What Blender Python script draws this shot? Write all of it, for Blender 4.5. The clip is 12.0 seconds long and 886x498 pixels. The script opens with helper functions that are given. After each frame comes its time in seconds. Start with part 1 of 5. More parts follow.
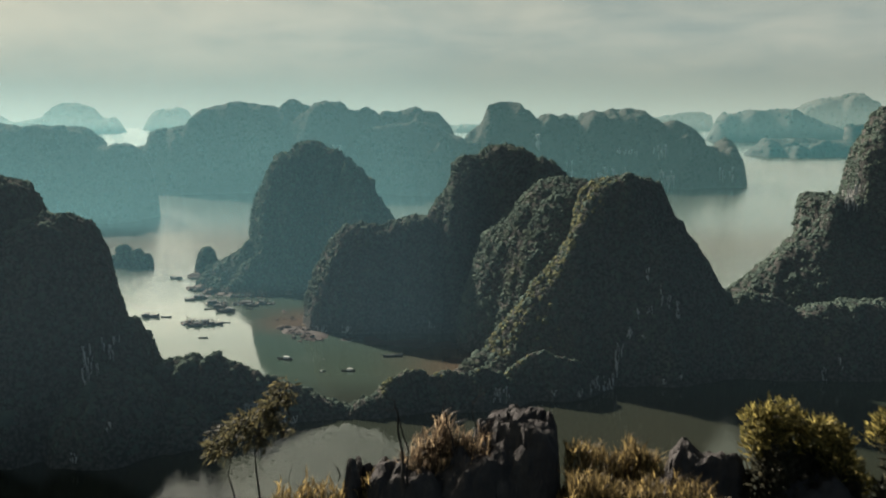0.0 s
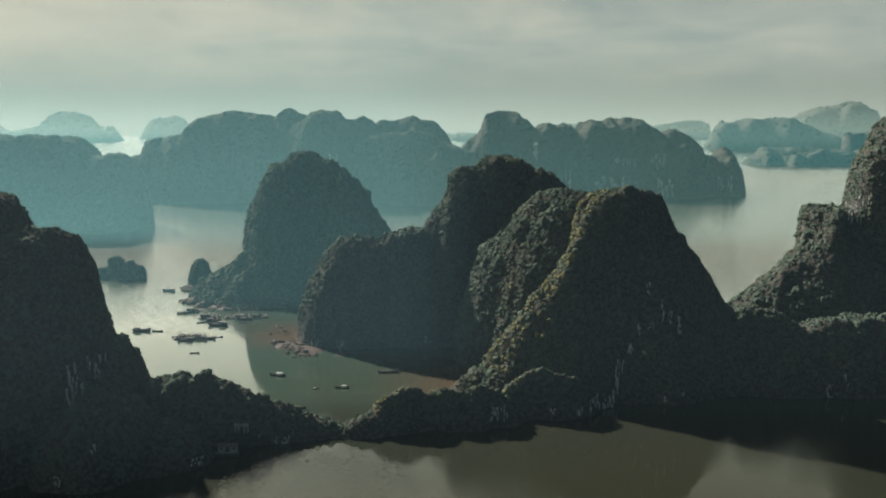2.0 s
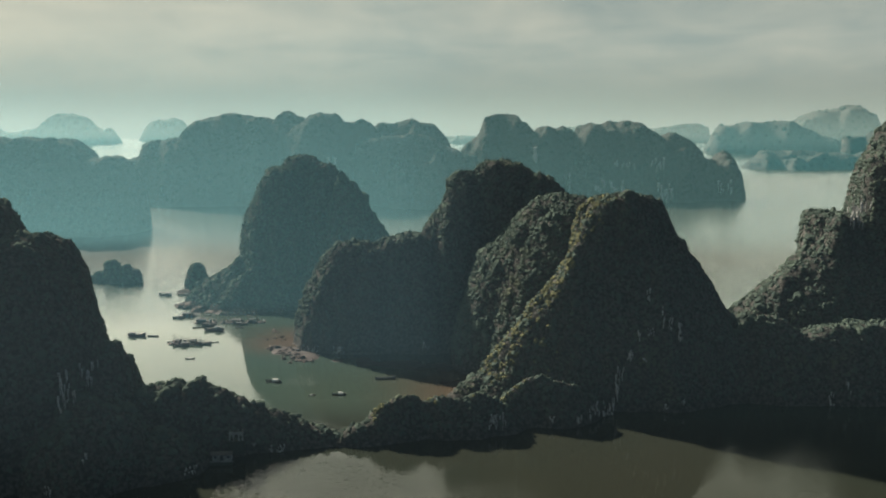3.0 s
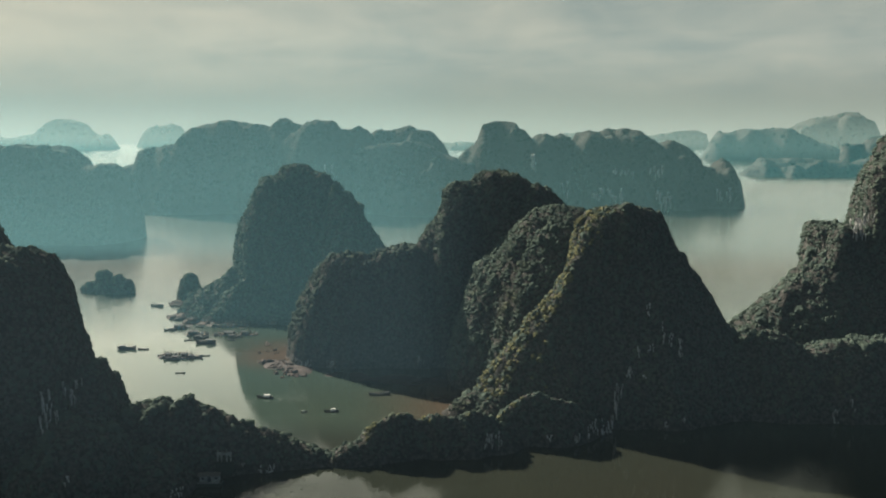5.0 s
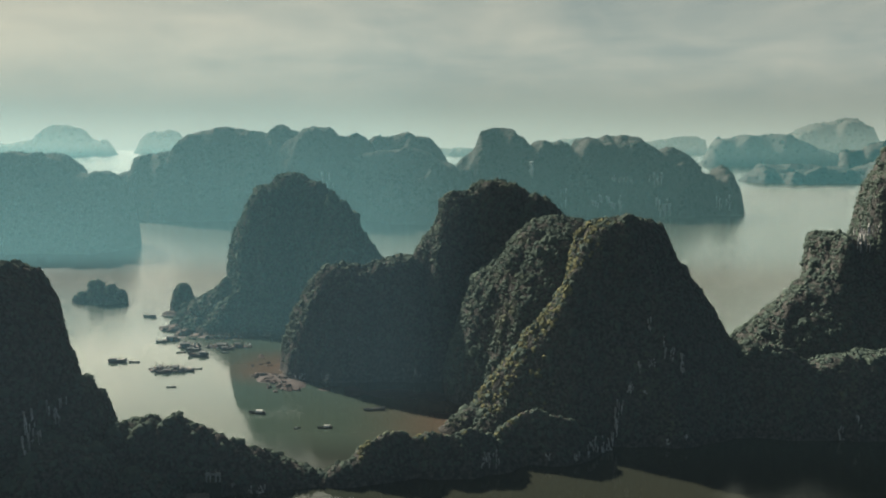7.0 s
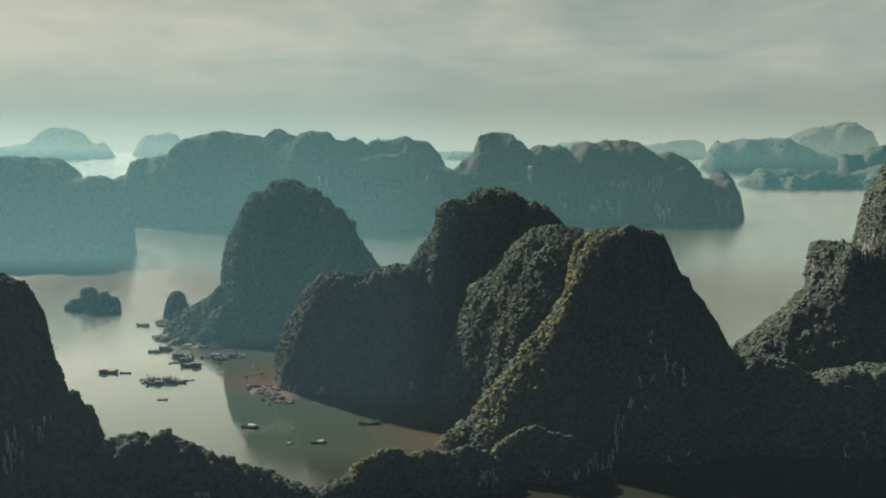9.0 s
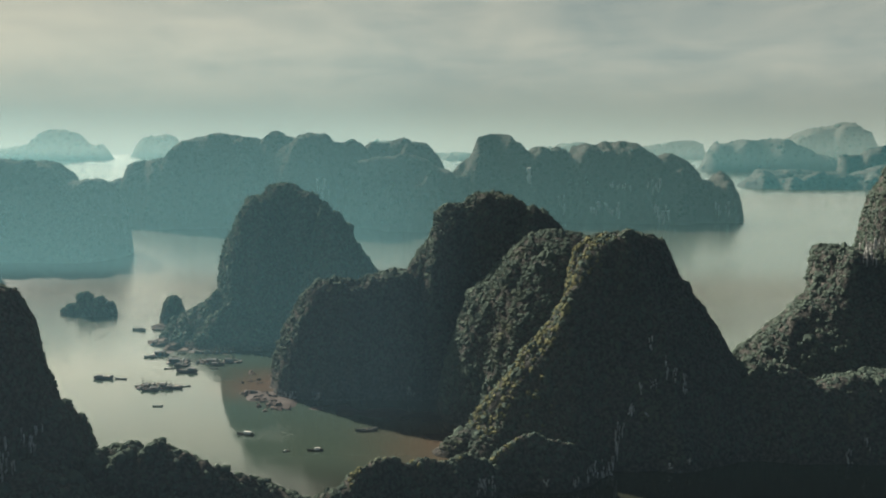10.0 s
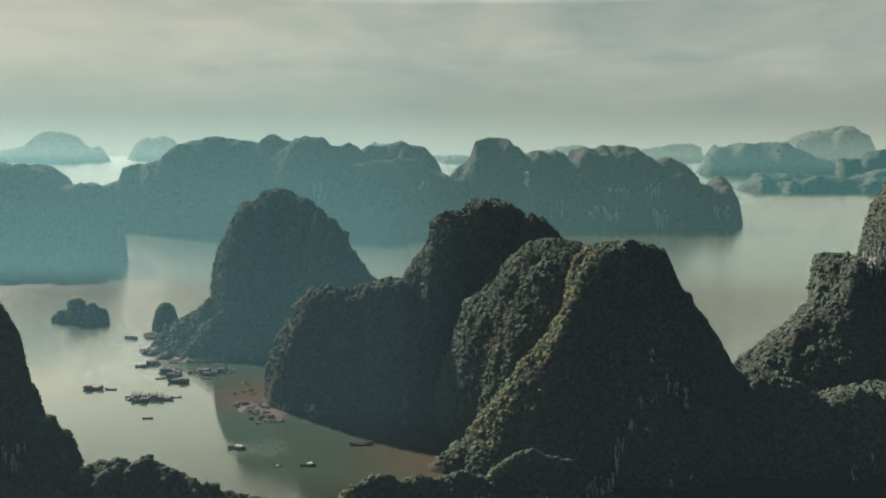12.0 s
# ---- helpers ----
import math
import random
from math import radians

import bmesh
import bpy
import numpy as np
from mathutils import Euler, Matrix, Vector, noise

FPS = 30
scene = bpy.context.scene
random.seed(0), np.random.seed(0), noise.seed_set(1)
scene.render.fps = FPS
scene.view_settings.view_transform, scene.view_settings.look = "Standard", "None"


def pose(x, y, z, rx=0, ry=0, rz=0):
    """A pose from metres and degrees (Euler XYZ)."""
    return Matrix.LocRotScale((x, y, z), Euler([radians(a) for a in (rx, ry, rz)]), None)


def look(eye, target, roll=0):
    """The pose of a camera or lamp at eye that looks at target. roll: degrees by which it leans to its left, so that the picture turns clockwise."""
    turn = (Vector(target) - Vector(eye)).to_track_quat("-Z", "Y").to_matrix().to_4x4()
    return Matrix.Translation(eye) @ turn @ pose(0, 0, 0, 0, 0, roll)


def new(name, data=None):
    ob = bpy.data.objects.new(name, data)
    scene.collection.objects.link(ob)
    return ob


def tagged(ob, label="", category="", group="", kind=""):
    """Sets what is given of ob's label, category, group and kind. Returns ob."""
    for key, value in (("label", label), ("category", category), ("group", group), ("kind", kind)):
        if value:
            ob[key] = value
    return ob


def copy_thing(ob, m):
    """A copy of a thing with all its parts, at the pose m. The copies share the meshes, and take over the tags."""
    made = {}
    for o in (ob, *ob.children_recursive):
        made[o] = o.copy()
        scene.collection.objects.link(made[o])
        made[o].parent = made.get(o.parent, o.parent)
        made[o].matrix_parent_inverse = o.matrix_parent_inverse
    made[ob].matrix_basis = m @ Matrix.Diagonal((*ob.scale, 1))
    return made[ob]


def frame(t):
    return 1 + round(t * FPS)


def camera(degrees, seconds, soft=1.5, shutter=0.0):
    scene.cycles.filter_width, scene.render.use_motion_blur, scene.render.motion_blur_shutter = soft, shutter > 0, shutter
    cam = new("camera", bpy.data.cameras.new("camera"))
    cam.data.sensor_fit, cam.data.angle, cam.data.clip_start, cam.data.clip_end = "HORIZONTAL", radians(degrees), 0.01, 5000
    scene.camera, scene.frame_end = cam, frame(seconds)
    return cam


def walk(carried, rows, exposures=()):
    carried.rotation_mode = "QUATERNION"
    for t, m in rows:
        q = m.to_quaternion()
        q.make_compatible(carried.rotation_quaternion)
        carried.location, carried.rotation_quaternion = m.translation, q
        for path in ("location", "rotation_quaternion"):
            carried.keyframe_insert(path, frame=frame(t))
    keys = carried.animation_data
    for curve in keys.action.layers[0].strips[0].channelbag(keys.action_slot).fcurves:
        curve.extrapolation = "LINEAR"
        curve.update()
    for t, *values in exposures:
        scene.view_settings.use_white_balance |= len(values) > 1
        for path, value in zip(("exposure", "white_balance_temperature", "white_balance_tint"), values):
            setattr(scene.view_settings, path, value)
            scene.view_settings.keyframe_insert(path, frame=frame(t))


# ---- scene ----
from mathutils.bvhtree import BVHTree

cam = camera(53.2, 12.0, soft=2.0, shutter=0.25)
PATH = [
    (0, (6.523, -5.019, 123.477), (6.507, -3.044, 123.158), 0.0),
    (0.5, (6.435, -2.613, 123.59), (6.421, -0.638, 123.278), 0.0),
    (1, (6.53, -0.345, 123.968), (6.517, 1.631, 123.66), 0.0),
    (1.5, (6.809, 1.968, 124.349), (6.797, 3.944, 124.046), 0.0),
    (2, (7.143, 4.275, 124.755), (7.132, 6.253, 124.454), 0.0),
    (2.5, (7.372, 6.557, 125.085), (7.362, 8.535, 124.787), 0.1),
    (3, (7.595, 8.996, 125.255), (7.586, 10.974, 124.96), 0.1),
    (5, (8.886, 17.956, 127.349), (8.881, 19.936, 127.067), 0.2),
    (5.5, (9.141, 20.331, 127.742), (9.136, 22.312, 127.463), 0.2),
    (6, (9.244, 22.586, 128.144), (9.24, 24.566, 127.868), 0.2),
    (6.5, (9.717, 24.998, 128.697), (9.713, 26.979, 128.424), 0.2),
    (7, (9.91, 27.069, 129.106), (9.908, 29.051, 128.836), 0.2),
    (9, (10.779, 35.853, 131.648), (10.78, 37.836, 131.384), 0.3),
    (9.5, (11.02, 38.133, 132.262), (11.021, 40.116, 131.998), 0.3),
    (10, (11.348, 40.268, 132.786), (11.351, 42.251, 132.524), 0.2),
    (10.5, (11.582, 42.418, 133.369), (11.586, 44.401, 133.109), 0.3),
    (11, (11.721, 44.692, 134.089), (11.726, 46.675, 133.829), 0.3),
    (11.5, (11.941, 46.889, 134.568), (11.948, 48.872, 134.31), 0.3),
    (12, (12.055, 49.051, 135.0), (12.063, 51.034, 134.743), 0.3),
]
walk(cam, [(t, look(eye, target, roll)) for t, eye, target, roll in PATH], exposures=[(0, 1.74), (12, 1.69)])

# ---- light ----
SUN_EL, SUN_AZ = 30.0, 40.0          # degrees up, degrees to the left of straight ahead
SUN_WAY = (-math.sin(radians(SUN_AZ)) * math.cos(radians(SUN_EL)), math.cos(radians(SUN_AZ)) * math.cos(radians(SUN_EL)), math.sin(radians(SUN_EL)))
world = bpy.data.worlds.new("hazy_sky")
scene.world = world
world.use_nodes = True
wn, wl = world.node_tree.nodes, world.node_tree.links
wn.clear()


def wnode(kind, **values):
    n = wn.new(kind)
    for k, v in values.items():
        n.inputs[k].default_value = v
    return n


sky = wn.new("ShaderNodeTexSky")
sky.sky_type, sky.sun_disc = "NISHITA", False
sky.sun_elevation, sky.sun_rotation = radians(SUN_EL), radians(-SUN_AZ)
sky.dust_density, sky.air_density = 4.0, 1.5
clear = wn.new("ShaderNodeVectorMath")
clear.operation = "SCALE"
clear.inputs["Scale"].default_value = 0.10
wl.new(sky.outputs[0], clear.inputs[0])
coord = wn.new("ShaderNodeTexCoord")
split = wn.new("ShaderNodeSeparateXYZ")
wl.new(coord.outputs["Generated"], split.inputs[0])
stretch = wn.new("ShaderNodeMapping")
stretch.inputs["Scale"].default_value = (1.0, 1.0, 3.2)
stretch.inputs["Location"].default_value = (0.35, 0.2, 0.1)
wl.new(coord.outputs["Generated"], stretch.inputs["Vector"])
cloud = wnode("ShaderNodeTexNoise", Scale=4.2, Detail=7.0, Roughness=0.52, Distortion=0.7)
wl.new(stretch.outputs[0], cloud.inputs["Vector"])
shade = wn.new("ShaderNodeValToRGB")
shade.color_ramp.elements[0].position, shade.color_ramp.elements[0].color = 0.37, (0.158, 0.191, 0.182, 1)
shade.color_ramp.elements[1].position, shade.color_ramp.elements[1].color = 0.63, (0.251, 0.262, 0.227, 1)
puffs = wnode("ShaderNodeTexNoise", Scale=11.0, Detail=6.0, Roughness=0.55, Distortion=0.6)
wl.new(stretch.outputs[0], puffs.inputs["Vector"])
layers = wn.new("ShaderNodeMix")
layers.inputs["Factor"].default_value = 0.42
wl.new(cloud.outputs["Fac"], layers.inputs["A"])
wl.new(puffs.outputs["Fac"], layers.inputs["B"])
wl.new(layers.outputs["Result"], shade.inputs["Fac"])
deck = wn.new("ShaderNodeMix")
deck.data_type = "RGBA"
deck.inputs["Factor"].default_value = 0.94
wl.new(clear.outputs[0], deck.inputs["A"])
# haze makes the low sky bright; it thins and dulls overhead
rise = wn.new("ShaderNodeValToRGB")
while len(rise.color_ramp.elements) < 6:
    rise.color_ramp.elements.new(0.5)
for e, (place, level) in zip(rise.color_ramp.elements, ((0.055, 0.212), (0.143, 0.190), (0.170, 1.35), (0.25, 0.54), (0.36, 0.26), (0.55, 0.10))):
    e.position, e.color = place, (level, level, level, 1)
twice = wn.new("ShaderNodeMath")
twice.operation = "MULTIPLY"
twice.inputs[1].default_value = 5.0
tall = wn.new("ShaderNodeVectorMath")
tall.operation = "SCALE"
wl.new(shade.outputs["Color"], tall.inputs[0])
wl.new(rise.outputs["Color"], twice.inputs[0])
wl.new(twice.outputs[0], tall.inputs["Scale"])
wl.new(split.outputs["Z"], rise.inputs["Fac"])
# above the low haze the cloud is warmer
warm = wn.new("ShaderNodeMapRange")
warm.interpolation_type = "SMOOTHSTEP"
warm.inputs["From Min"].default_value, warm.inputs["From Max"].default_value = 0.14, 0.22
wl.new(split.outputs["Z"], warm.inputs["Value"])
tint = wn.new("ShaderNodeMix")
tint.data_type, tint.blend_type = "RGBA", "MULTIPLY"
tint.inputs["B"].default_value = (1.06, 1.0, 0.83, 1)
wl.new(warm.outputs[0], tint.inputs["Factor"])
wl.new(tall.outputs[0], tint.inputs["A"])
wl.new(tint.outputs["Result"], deck.inputs["B"])
low = wn.new("ShaderNodeMapRange")
low.inputs["From Min"].default_value, low.inputs["From Max"].default_value = 0.0, 0.09
low.interpolation_type = "SMOOTHSTEP"
wl.new(split.outputs["Z"], low.inputs["Value"])
horizon = wn.new("ShaderNodeMix")
horizon.data_type = "RGBA"
horizon.inputs["A"].default_value = (0.160, 0.160, 0.131, 1)
wl.new(low.outputs[0], horizon.inputs["Factor"])
wl.new(deck.outputs["Result"], horizon.inputs["B"])
# thin cloud round the sun is brighter
toward = wn.new("ShaderNodeVectorMath")
toward.operation = "DOT_PRODUCT"
toward.inputs[1].default_value = SUN_WAY
wl.new(coord.outputs["Generated"], toward.inputs[0])
aureole = wn.new("ShaderNodeMapRange")
aureole.interpolation_type = "SMOOTHERSTEP"
aureole.inputs["From Min"].default_value, aureole.inputs["From Max"].default_value = 0.66, 1.0
wl.new(toward.outputs["Value"], aureole.inputs["Value"])
glow = wn.new("ShaderNodeMix")
glow.data_type, glow.blend_type = "RGBA", "ADD"
glow.inputs["B"].default_value = (0.50, 0.475, 0.395, 1)
upper = wn.new("ShaderNodeMapRange")
upper.interpolation_type = "SMOOTHSTEP"
upper.inputs["From Min"].default_value, upper.inputs["From Max"].default_value = 0.15, 0.28
wl.new(split.outputs["Z"], upper.inputs["Value"])
lit = wn.new("ShaderNodeMath")
lit.operation = "MULTIPLY"
wl.new(aureole.outputs[0], lit.inputs[0])
wl.new(upper.outputs[0], lit.inputs[1])
wl.new(lit.outputs[0], glow.inputs["Factor"])
wl.new(horizon.outputs["Result"], glow.inputs["A"])
back = wnode("ShaderNodeBackground", Strength=0.50)
# the half of the sky away from the sun is duller and bluer
away = wn.new("ShaderNodeMapRange")
away.interpolation_type = "SMOOTHSTEP"
away.inputs["From Min"].default_value, away.inputs["From Max"].default_value = -0.5, 0.4
sunward = wn.new("ShaderNodeVectorMath")
sunward.operation = "DOT_PRODUCT"
sunward.inputs[1].default_value = (-math.sin(radians(SUN_AZ)), math.cos(radians(SUN_AZ)), 0.0)
wl.new(coord.outputs["Generated"], sunward.inputs[0])
wl.new(sunward.outputs["Value"], away.inputs["Value"])
whole = wn.new("ShaderNodeMix")
whole.data_type = "RGBA"
south = wn.new("ShaderNodeValToRGB")
south.color_ramp.elements[0].position, south.color_ramp.elements[0].color = 0.2, (0.15, 0.22, 0.29, 1)
south.color_ramp.elements[1].position, south.color_ramp.elements[1].color = 0.6, (0.07, 0.10, 0.12, 1)
wl.new(split.outputs["Z"], south.inputs["Fac"])
wl.new(south.outputs["Color"], whole.inputs["A"])
wl.new(away.outputs[0], whole.inputs["Factor"])
wl.new(glow.outputs["Result"], whole.inputs["B"])
wl.new(whole.outputs["Result"], back.inputs["Color"])
wl.new(back.outputs[0], wn.new("ShaderNodeOutputWorld").inputs[0])

sun = new("sun", bpy.data.lights.new("sun", "SUN"))
sun.data.energy, sun.data.angle, sun.data.color = 6.5, radians(1.5), (1.0, 0.91, 0.77)
sun.matrix_world = look((0, 0, 0), tuple(-c for c in SUN_WAY))


# ---- materials ----
class Nodes:
    """A small node material."""

    def __init__(self, name):
        self.mat = bpy.data.materials.new(name)
        self.mat.use_nodes = True
        self.t = self.mat.node_tree
        self.b = self.t.nodes["Principled BSDF"]
        self.out = self.t.nodes["Material Output"]
        self.place = self.t.nodes.new("ShaderNodeTexCoord").outputs["Object"]

    def put(self, socket, value):
        if hasattr(value, "is_output"):
            self.t.links.new(value, socket)
        else:
            socket.default_value = value

    def noise(self, scale, detail=4.0, rough=0.55, stretch=None, distortion=0.0):
        n = self.t.nodes.new("ShaderNodeTexNoise")
        n.inputs["Scale"].default_value, n.inputs["Detail"].default_value = scale, detail
        n.inputs["Roughness"].default_value, n.inputs["Distortion"].default_value = rough, distortion
        vec = self.place
        if stretch:
            m = self.t.nodes.new("ShaderNodeMapping")
            m.inputs["Scale"].default_value = stretch
            self.t.links.new(vec, m.inputs["Vector"])
            vec = m.outputs[0]
        self.t.links.new(vec, n.inputs["Vector"])
        return n.outputs["Fac"]

    def ramp(self, fac, *stops):
        r = self.t.nodes.new("ShaderNodeValToRGB")
        while len(r.color_ramp.elements) < len(stops):
            r.color_ramp.elements.new(0.5)
        for e, (p, c) in zip(r.color_ramp.elements, stops):
            e.position, e.color = p, (*c, 1)
        self.put(r.inputs["Fac"], fac)
        return r.outputs["Color"]

    def mix(self, fac, a, b, how="MIX"):
        m = self.t.nodes.new("ShaderNodeMix")
        m.data_type, m.blend_type = "RGBA", how
        self.put(m.inputs["Factor"], fac)
        for s, v in ((m.inputs["A"], a), (m.inputs["B"], b)):
            self.put(s, (*v, 1) if isinstance(v, tuple) else v)
        return m.outputs["Result"]

    def math(self, how, a, b=0.0):
        m = self.t.nodes.new("ShaderNodeMath")
        m.operation = how
        m.use_clamp = how in ("ADD", "SUBTRACT")
        self.put(m.inputs[0], a)
        self.put(m.inputs[1], b)
        return m.outputs[0]

    def span(self, value, lo, hi):
        m = self.t.nodes.new("ShaderNodeMapRange")
        m.interpolation_type = "SMOOTHSTEP"
        m.inputs["From Min"].default_value, m.inputs["From Max"].default_value = lo, hi
        self.put(m.inputs["Value"], value)
        return m.outputs[0]

    def axis(self, name):
        s = self.t.nodes.new("ShaderNodeSeparateXYZ")
        self.t.links.new(self.place, s.inputs[0])
        return s.outputs[name]

    def own(self):
        return self.t.nodes.new("ShaderNodeNewGeometry").outputs["Random Per Island"]

    def thing(self):
        return self.t.nodes.new("ShaderNodeObjectInfo").outputs["Random"]

    def bump(self, height, strength, distance):
        b = self.t.nodes.new("ShaderNodeBump")
        b.inputs["Strength"].default_value, b.inputs["Distance"].default_value = strength, distance
        self.put(b.inputs["Height"], height)
        self.t.links.new(b.outputs[0], self.b.inputs["Normal"])

    def done(self, color, rough, metal=0.0, spec=0.5):
        self.put(self.b.inputs["Base Color"], (*color, 1) if isinstance(color, tuple) else color)
        self.put(self.b.inputs["Roughness"], rough)
        self.b.inputs["Metallic"].default_value = metal
        self.b.inputs["Specular IOR Level"].default_value = spec
        return self.mat


def foliage_material(name, dark, light, dry, dry_share, size, grain_size):
    n = Nodes(name)
    crown = n.ramp(n.noise(size, 2, 0.5), (0.35, dark), (0.65, light))
    patch = n.span(n.noise(0.035, 3), 0.62 - dry_share, 0.86 - dry_share)
    col = n.mix(patch, crown, n.mix(0.5, crown, dry))
    grain = n.noise(grain_size, 3, 0.7)
    col = n.mix(0.2, col, n.ramp(grain, (0.32, (0.75, 0.77, 0.75)), (0.68, (1.2, 1.18, 1.12))), "MULTIPLY")
    n.bump(grain, 0.3, 0.7 / grain_size)
    n.done(col, 0.8, spec=0.0)
    thin = n.t.nodes.new("ShaderNodeBsdfTranslucent")
    n.put(thin.inputs["Color"], n.mix(1.0, col, (1.0, 1.05, 0.7), "MULTIPLY"))
    both = n.t.nodes.new("ShaderNodeMixShader")
    both.inputs[0].default_value = 0.14
    n.t.links.new(n.b.outputs[0], both.inputs[1])
    n.t.links.new(thin.outputs[0], both.inputs[2])
    n.t.links.new(both.outputs[0], n.out.inputs["Surface"])
    return n.mat


def limestone_material():
    n = Nodes("limestone")
    streak = n.noise(0.55, 5, 0.6, (1.0, 1.0, 0.09), 0.6)
    stone = n.ramp(streak, (0.40, (0.022, 0.025, 0.022)), (0.56, (0.034, 0.038, 0.036)), (0.72, (0.10, 0.098, 0.088)))
    patch = n.span(n.noise(0.05, 3, 0.6), 0.60, 0.70)
    scrub = n.ramp(n.noise(0.9, 4, 0.7), (0.3, (0.014, 0.024, 0.017)), (0.7, (0.034, 0.048, 0.028)))
    col = n.mix(patch, scrub, stone)
    tide = n.span(n.math("ADD", n.axis("Z"), n.math("MULTIPLY", n.noise(0.4), 2.0)), 3.4, 1.2)
    col = n.mix(tide, col, n.ramp(n.noise(0.7), (0.4, (0.018, 0.019, 0.018)), (0.7, (0.065, 0.062, 0.055))))
    n.bump(n.noise(0.8, 6, 0.65, (1, 1, 0.35)), 1.0, 1.2)
    return n.done(col, 0.9, spec=0.0)


def water_material():
    n = Nodes("silty_sea_water")
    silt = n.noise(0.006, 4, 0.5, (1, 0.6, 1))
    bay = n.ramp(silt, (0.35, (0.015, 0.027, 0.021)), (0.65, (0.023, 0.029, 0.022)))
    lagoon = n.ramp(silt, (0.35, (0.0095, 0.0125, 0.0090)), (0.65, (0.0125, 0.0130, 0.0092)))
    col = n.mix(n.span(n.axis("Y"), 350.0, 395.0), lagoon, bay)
    # reddish silt drifts off the mud at the foot of the ridge
    for spot, reach, share in (((24.0, 412.0, 0.0), 62.0, 0.9), ((-78.0, 498.0, 0.0), 46.0, 0.9)):
        far = n.t.nodes.new("ShaderNodeVectorMath")
        far.operation = "DISTANCE"
        far.inputs[1].default_value = spot
        n.t.links.new(n.place, far.inputs[0])
        drift = n.math("ADD", far.outputs["Value"], n.math("MULTIPLY", n.noise(0.03, 3), 30.0))
        drift.node.use_clamp = False
        col = n.mix(n.math("MULTIPLY", n.span(drift, reach + 15.0, 15.0), share), col, (0.040, 0.027, 0.018))
    col = n.mix(n.span(n.axis("Y"), 560.0, 800.0), col, (0.019, 0.021, 0.015))
    swell = n.noise(0.09, 3, 0.5, (0.6, 1.6, 1))
    ripple = n.noise(0.42, 3, 0.65, (0.45, 2.0, 1))
    breeze = n.math("MULTIPLY", n.span(n.noise(0.010, 3), 0.44, 0.60), n.span(n.axis("Y"), 420.0, 330.0))
    n.bump(n.math("ADD", n.math("MULTIPLY", swell, 0.05), n.math("MULTIPLY", ripple, n.math("ADD", n.math("MULTIPLY", breeze, 0.3), 0.03))), 0.9, 0.25)
    # light gusts ruffle the lagoon in places
    gust = 0.0
    for spot, reach in (((-40.0, 290.0, 0.0), 36.0), ((-60.0, 420.0, 0.0), 16.0)):
        far = n.t.nodes.new("ShaderNodeVectorMath")
        far.operation = "DISTANCE"
        far.inputs[1].default_value = spot
        n.t.links.new(n.place, far.inputs[0])
        edge = n.math("ADD", far.outputs["Value"], n.math("MULTIPLY", n.noise(0.05, 3, 0.5, (0.6, 1.6, 1)), 26.0))
        edge.node.use_clamp = False
        gust = n.math("ADD", gust, n.span(edge, reach + 22.0, reach))
    # long low waves roll in from the open sea
    roll = n.math("MULTIPLY", n.span(n.axis("Y"), 450.0, 680.0), 1.1)
    tilt = n.t.nodes.new("ShaderNodeCombineXYZ")
    lean = n.t.nodes.new("ShaderNodeMath")
    lean.operation = "SUBTRACT"
    lean.inputs[1].default_value = 0.53
    n.t.links.new(n.noise(1.0, 2, 0.5, (0.15, 6.0, 1)), lean.inputs[0])
    chop = n.t.nodes.new("ShaderNodeMath")
    chop.operation = "SUBTRACT"
    chop.inputs[1].default_value = 0.53
    n.t.links.new(n.noise(1.0, 2, 0.5, (0.42, 2.0, 1)), chop.inputs[0])
    n.put(tilt.inputs["Y"], n.math("ADD", n.math("MULTIPLY", lean.outputs[0], roll), n.math("MULTIPLY", n.math("MULTIPLY", chop.outputs[0], gust), 0.7)))
    tilt.inputs["Y"].links[0].from_node.use_clamp = False
    wave = n.t.nodes.new("ShaderNodeVectorMath")
    bumped = n.b.inputs["Normal"].links[0].from_socket
    n.t.links.new(bumped, wave.inputs[0])
    n.t.links.new(tilt.outputs[0], wave.inputs[1])
    level = n.t.nodes.new("ShaderNodeVectorMath")
    level.operation = "NORMALIZE"
    n.t.links.new(wave.outputs[0], level.inputs[0])
    n.t.links.new(level.outputs[0], n.b.inputs["Normal"])
    n.b.inputs["IOR"].default_value = 1.36
    rough = n.math("SUBTRACT", n.math("ADD", n.math("MULTIPLY", n.span(n.axis("Y"), 400.0, 820.0), 0.16), 0.04), n.math("MULTIPLY", n.span(n.axis("Y"), 1200.0, 2600.0), 0.10))
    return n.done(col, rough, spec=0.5)


